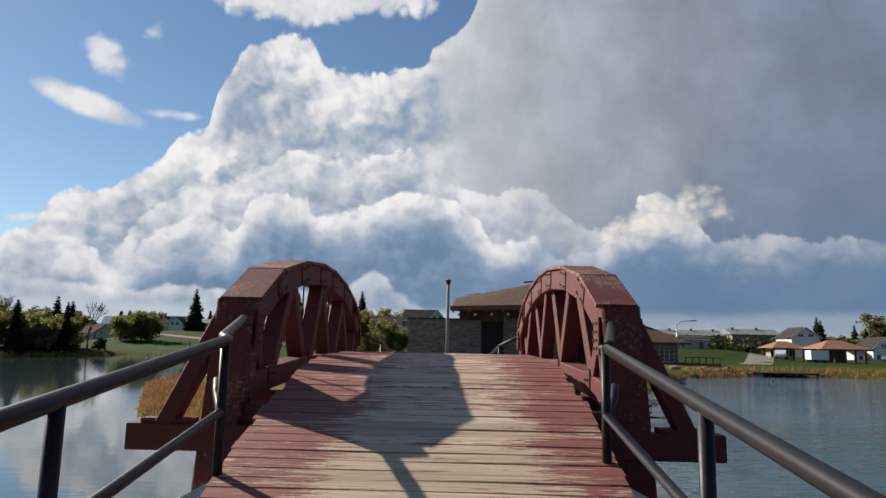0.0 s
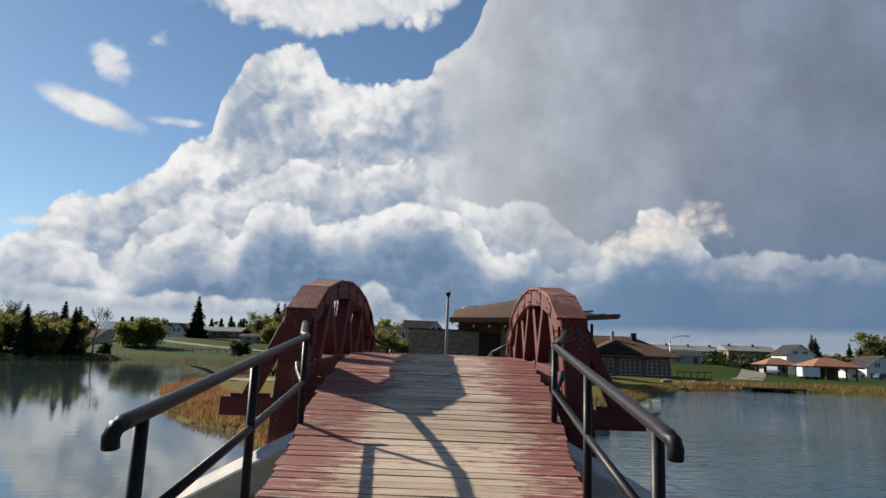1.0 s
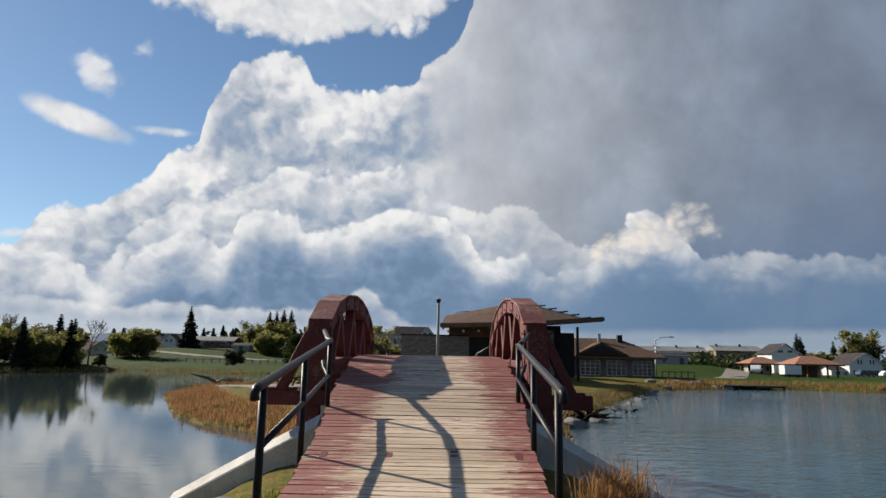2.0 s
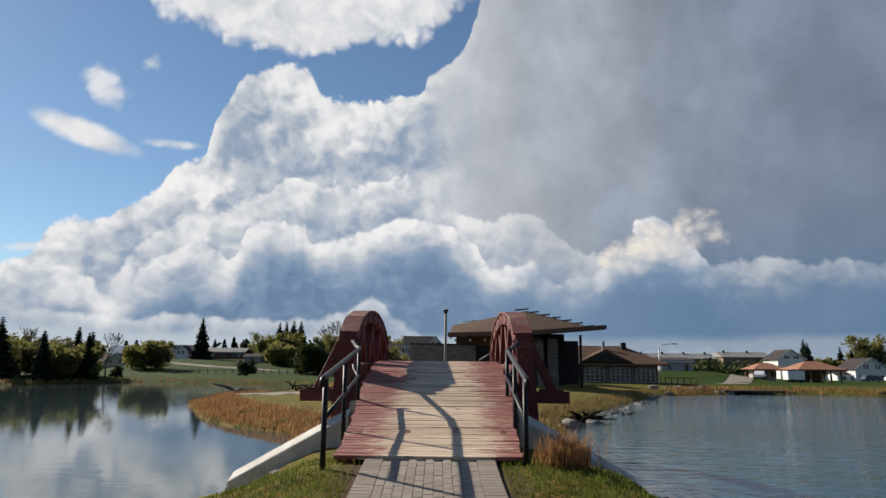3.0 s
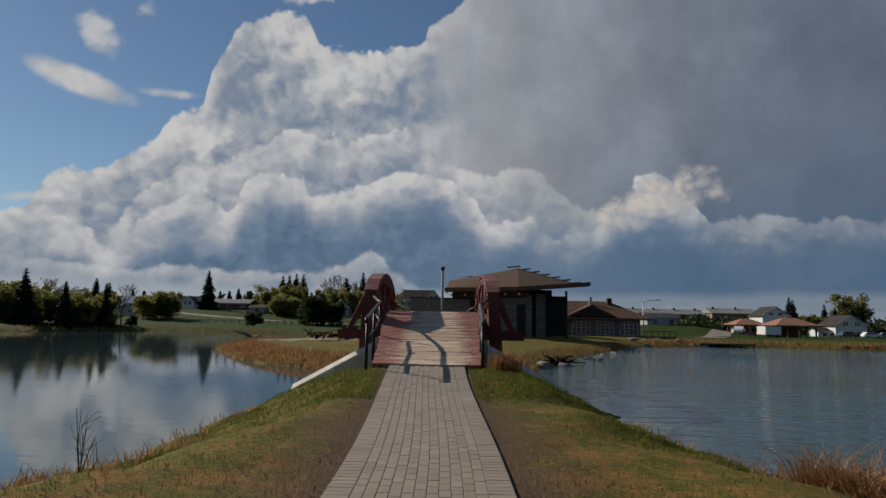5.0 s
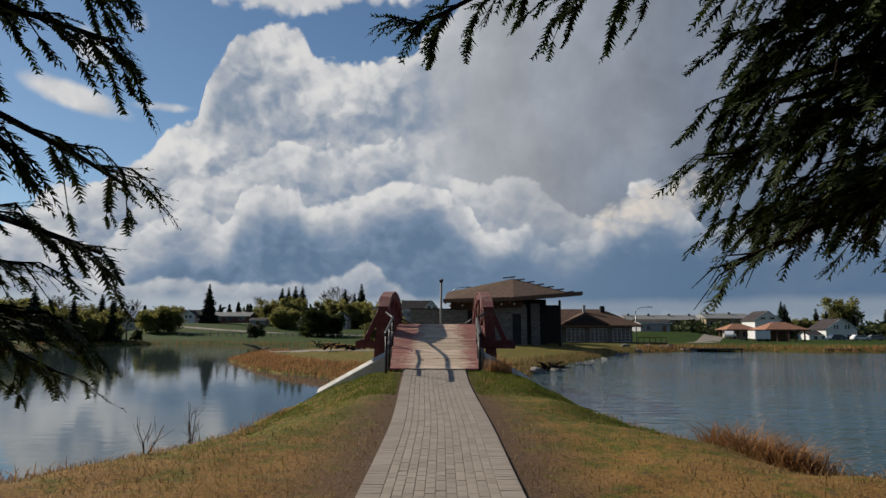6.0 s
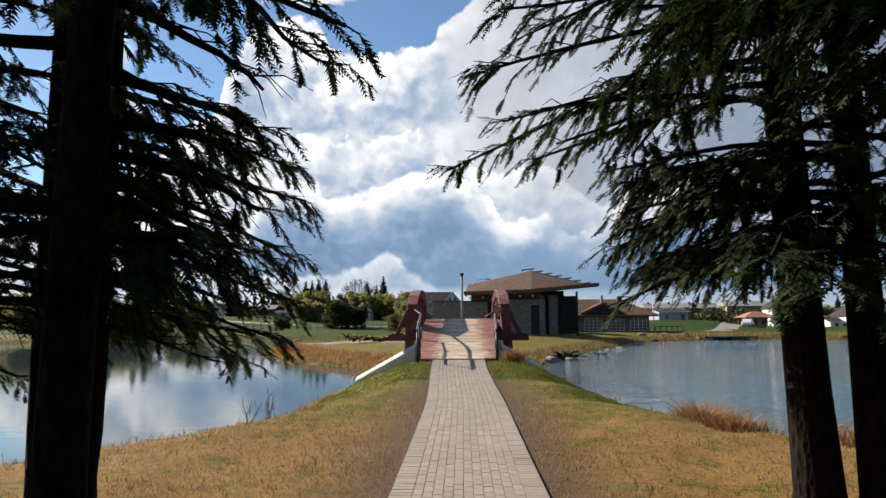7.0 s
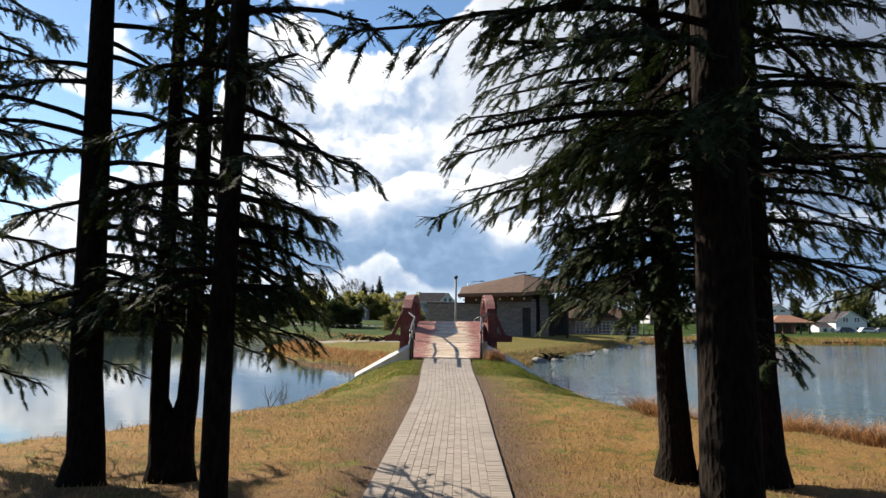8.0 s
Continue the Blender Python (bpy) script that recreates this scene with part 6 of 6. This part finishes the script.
fringe = scatter(60000, rnd, -11, 14, -15, 1.5, lambda x, y, z, n, f, r: (n > -0.10) & (n < 0.9) & (r.uniform(0, 1, x.size) < 0.25 + 0.75 * soft(-y, 2, 6)))
blades("bank_reeds", fringe, 0.23, 0.009, M_REED, "matted tan dead grass along the water's edge", "grass", rnd, 1.4)
tall = scatter(90000, rnd, 5, 14, -13.5, -5.2, lambda x, y, z, n, f, r: (n > -0.1) & (n < 1.0) & (r.uniform(0, 1, x.size) < soft(patchy(x, y), 0.15, 0.6)))
blades("tall_reeds", tall, 0.58, 0.011, M_REED, "tangled russet dead reeds on the bank", "reeds", rnd, 1.3)
spit = scatter(60000, rnd, -20, -4, 14, 46, lambda x, y, z, n, f, r: (f > -0.3) & (f < 2.4))
blades("spit_reeds", spit, 0.28, 0.016, M_REED, "russet dead reeds around the spit", "reeds", rnd, 0.4)
bank = scatter(30000, rnd, 4, 30, 15, 72, lambda x, y, z, n, f, r: (f > -0.2) & (f < 1.6) & (x > 3.5))
blades("bank_grass", bank, 0.36, 0.02, M_STRAW, "rough dry grass on the far bank", "grass", rnd, 0.6)
shore = scatter(70000, rnd, 26, 140, 55, 100, lambda x, y, z, n, f, r: (f > -0.3) & (f < 2.6))
blades("shore_reeds", shore, 0.55, 0.04, M_REED, "pale tan reeds along the far shore", "reeds", rnd, 0.4)
shore = scatter(90000, rnd, -135, -10, 40, 125, lambda x, y, z, n, f, r: (f > -0.3) & (f < 1.6) & (x < -12))
blades("left_shore_reeds", shore, 0.42, 0.04, M_REED, "thin brown reeds under the far lawn", "reeds", rnd, 0.4)


def rock(x, y, s, seed):
    bm = bmesh.new()
    bmesh.ops.create_icosphere(bm, subdivisions=2, radius=s)
    for v in bm.verts:
        v.co *= 1 + 0.45 * noise.noise(v.co * (1.4 / s) + Vector((seed, seed * 0.7, 0)))
        v.co.z *= 0.62
    ob = new("boulder", finish(bm, "boulder", M_ROCK))
    ob.matrix_basis = pose(x, y, z_at(x, y) + s * 0.12, 0, 0, seed * 40)
    return tagged(ob, "dark grey rounded boulder on the bank", "rock", "boulders on the bank")


rnd = random.Random(14)
for k in range(16):
    f = k / 15
    rock(5.6 + 19 * f + rnd.uniform(0.2, 1.0), 22.5 + 46 * f, rnd.uniform(0.3, 0.75), k + 1)
for k in range(9):
    rock(25 + k * 1.7, 71.2 + rnd.uniform(0, 1.6) + k * 0.55, rnd.uniform(0.3, 0.7), k + 40)
for x, y, s in ((2.55, 3.1, 0.22), (2.75, 2.3, 0.18), (2.4, 2.6, 0.15), (3.0, 3.6, 0.26), (2.6, 4.1, 0.2), (-2.6, 3.4, 0.2)):
    rock(x, y, s, x * 7 + y)

log = thing("driftwood", (-19.2, 47.0, WATER), "grey forked driftwood log at the tip of the spit", "log")
part("trunk", tube(bmesh.new(), [(0, 0, 1.3), (1.2, 0.2, 1.0), (2.6, 0.1, 0.35), (4.4, 0, -0.1)], [0.07, 0.14, 0.2, 0.24], 8), M_BARK_PALE, log, smooth=True)
part("limb", tube(bmesh.new(), [(1.9, 0.1, 0.7), (2.7, -0.5, 0.95), (3.5, -0.7, 0.5)], [0.1, 0.07, 0.03], 6), M_BARK_PALE, log, smooth=True)
for x0, x1, y0 in ((-9.5, -3.0, 33.5), (6.6, 7.9, 26.0), (10.5, 11.6, 33.0)):
    z0 = z_at((x0 + x1) / 2, y0)
    roots = thing("brush_heap", ((x0 + x1) / 2, y0, z0), "low heap of dark brush and roots on the grass", "brush", "brush heaps")
    bm = bmesh.new()
    for k in range(46):
        a = Vector((rnd.uniform(x0, x1) - (x0 + x1) / 2, rnd.uniform(-0.6, 0.6), rnd.uniform(-0.05, 0.25)))
        b = a + Vector((rnd.gauss(0, 0.7), rnd.gauss(0, 0.4), rnd.uniform(0.0, 0.5)))
        tube(bm, [a, a.lerp(b, 0.5) + Vector((0, 0, 0.1)), b], [0.06, 0.05, 0.02], 5)
    part("brushwood", bm, M_BARK, roots)["kind"] = "stuff"

# leafless saplings on the near bank
for k, (x, y, h) in enumerate(((-4.15, -5.6, 1.15), (-4.4, -5.2, 0.8), (-3.8, -8.4, 0.5))):
    r = random.Random(60 + k)
    t = thing("bare_sapling", (x, y, z_at(x, y)), "thin leafless sapling on the bank", "sapling", "saplings on the bank")
    for q in range(3):
        p0 = Vector((r.uniform(-0.05, 0.05), r.uniform(-0.05, 0.05), -0.05))
        top = Vector((r.uniform(-0.25, 0.3), r.uniform(-0.1, 0.1), h * r.uniform(0.6, 1.0)))
        bm = tube(bmesh.new(), [p0, p0.lerp(top, 0.5) + Vector((r.gauss(0, 0.04), 0, 0)), top], [0.010, 0.007, 0.003], 5)
        for j in range(4):
            a = p0.lerp(top, r.uniform(0.35, 0.9))
            tube(bm, [a, a + Vector((r.gauss(0, 0.12), r.gauss(0, 0.05), r.uniform(0.08, 0.28)))], [0.005, 0.002], 4)
        part("stem", bm, M_TWIG, t)
# weeds at the foot of the right rail
for k, (x, y) in enumerate(((1.75, 0.15), (1.9, 0.5), (1.62, -0.1))):
    r = random.Random(80 + k)
    z0 = z_at(x, y)
    spots = [(x + r.gauss(0, 0.12), y + r.gauss(0, 0.10), z0, r.uniform(0.6, 1.2)) for _ in range(260)]
    blades("dry_weeds", spots, 0.42, 0.006, M_REED, "tuft of tall dry weeds by the rail", "weeds", r, 0.5)
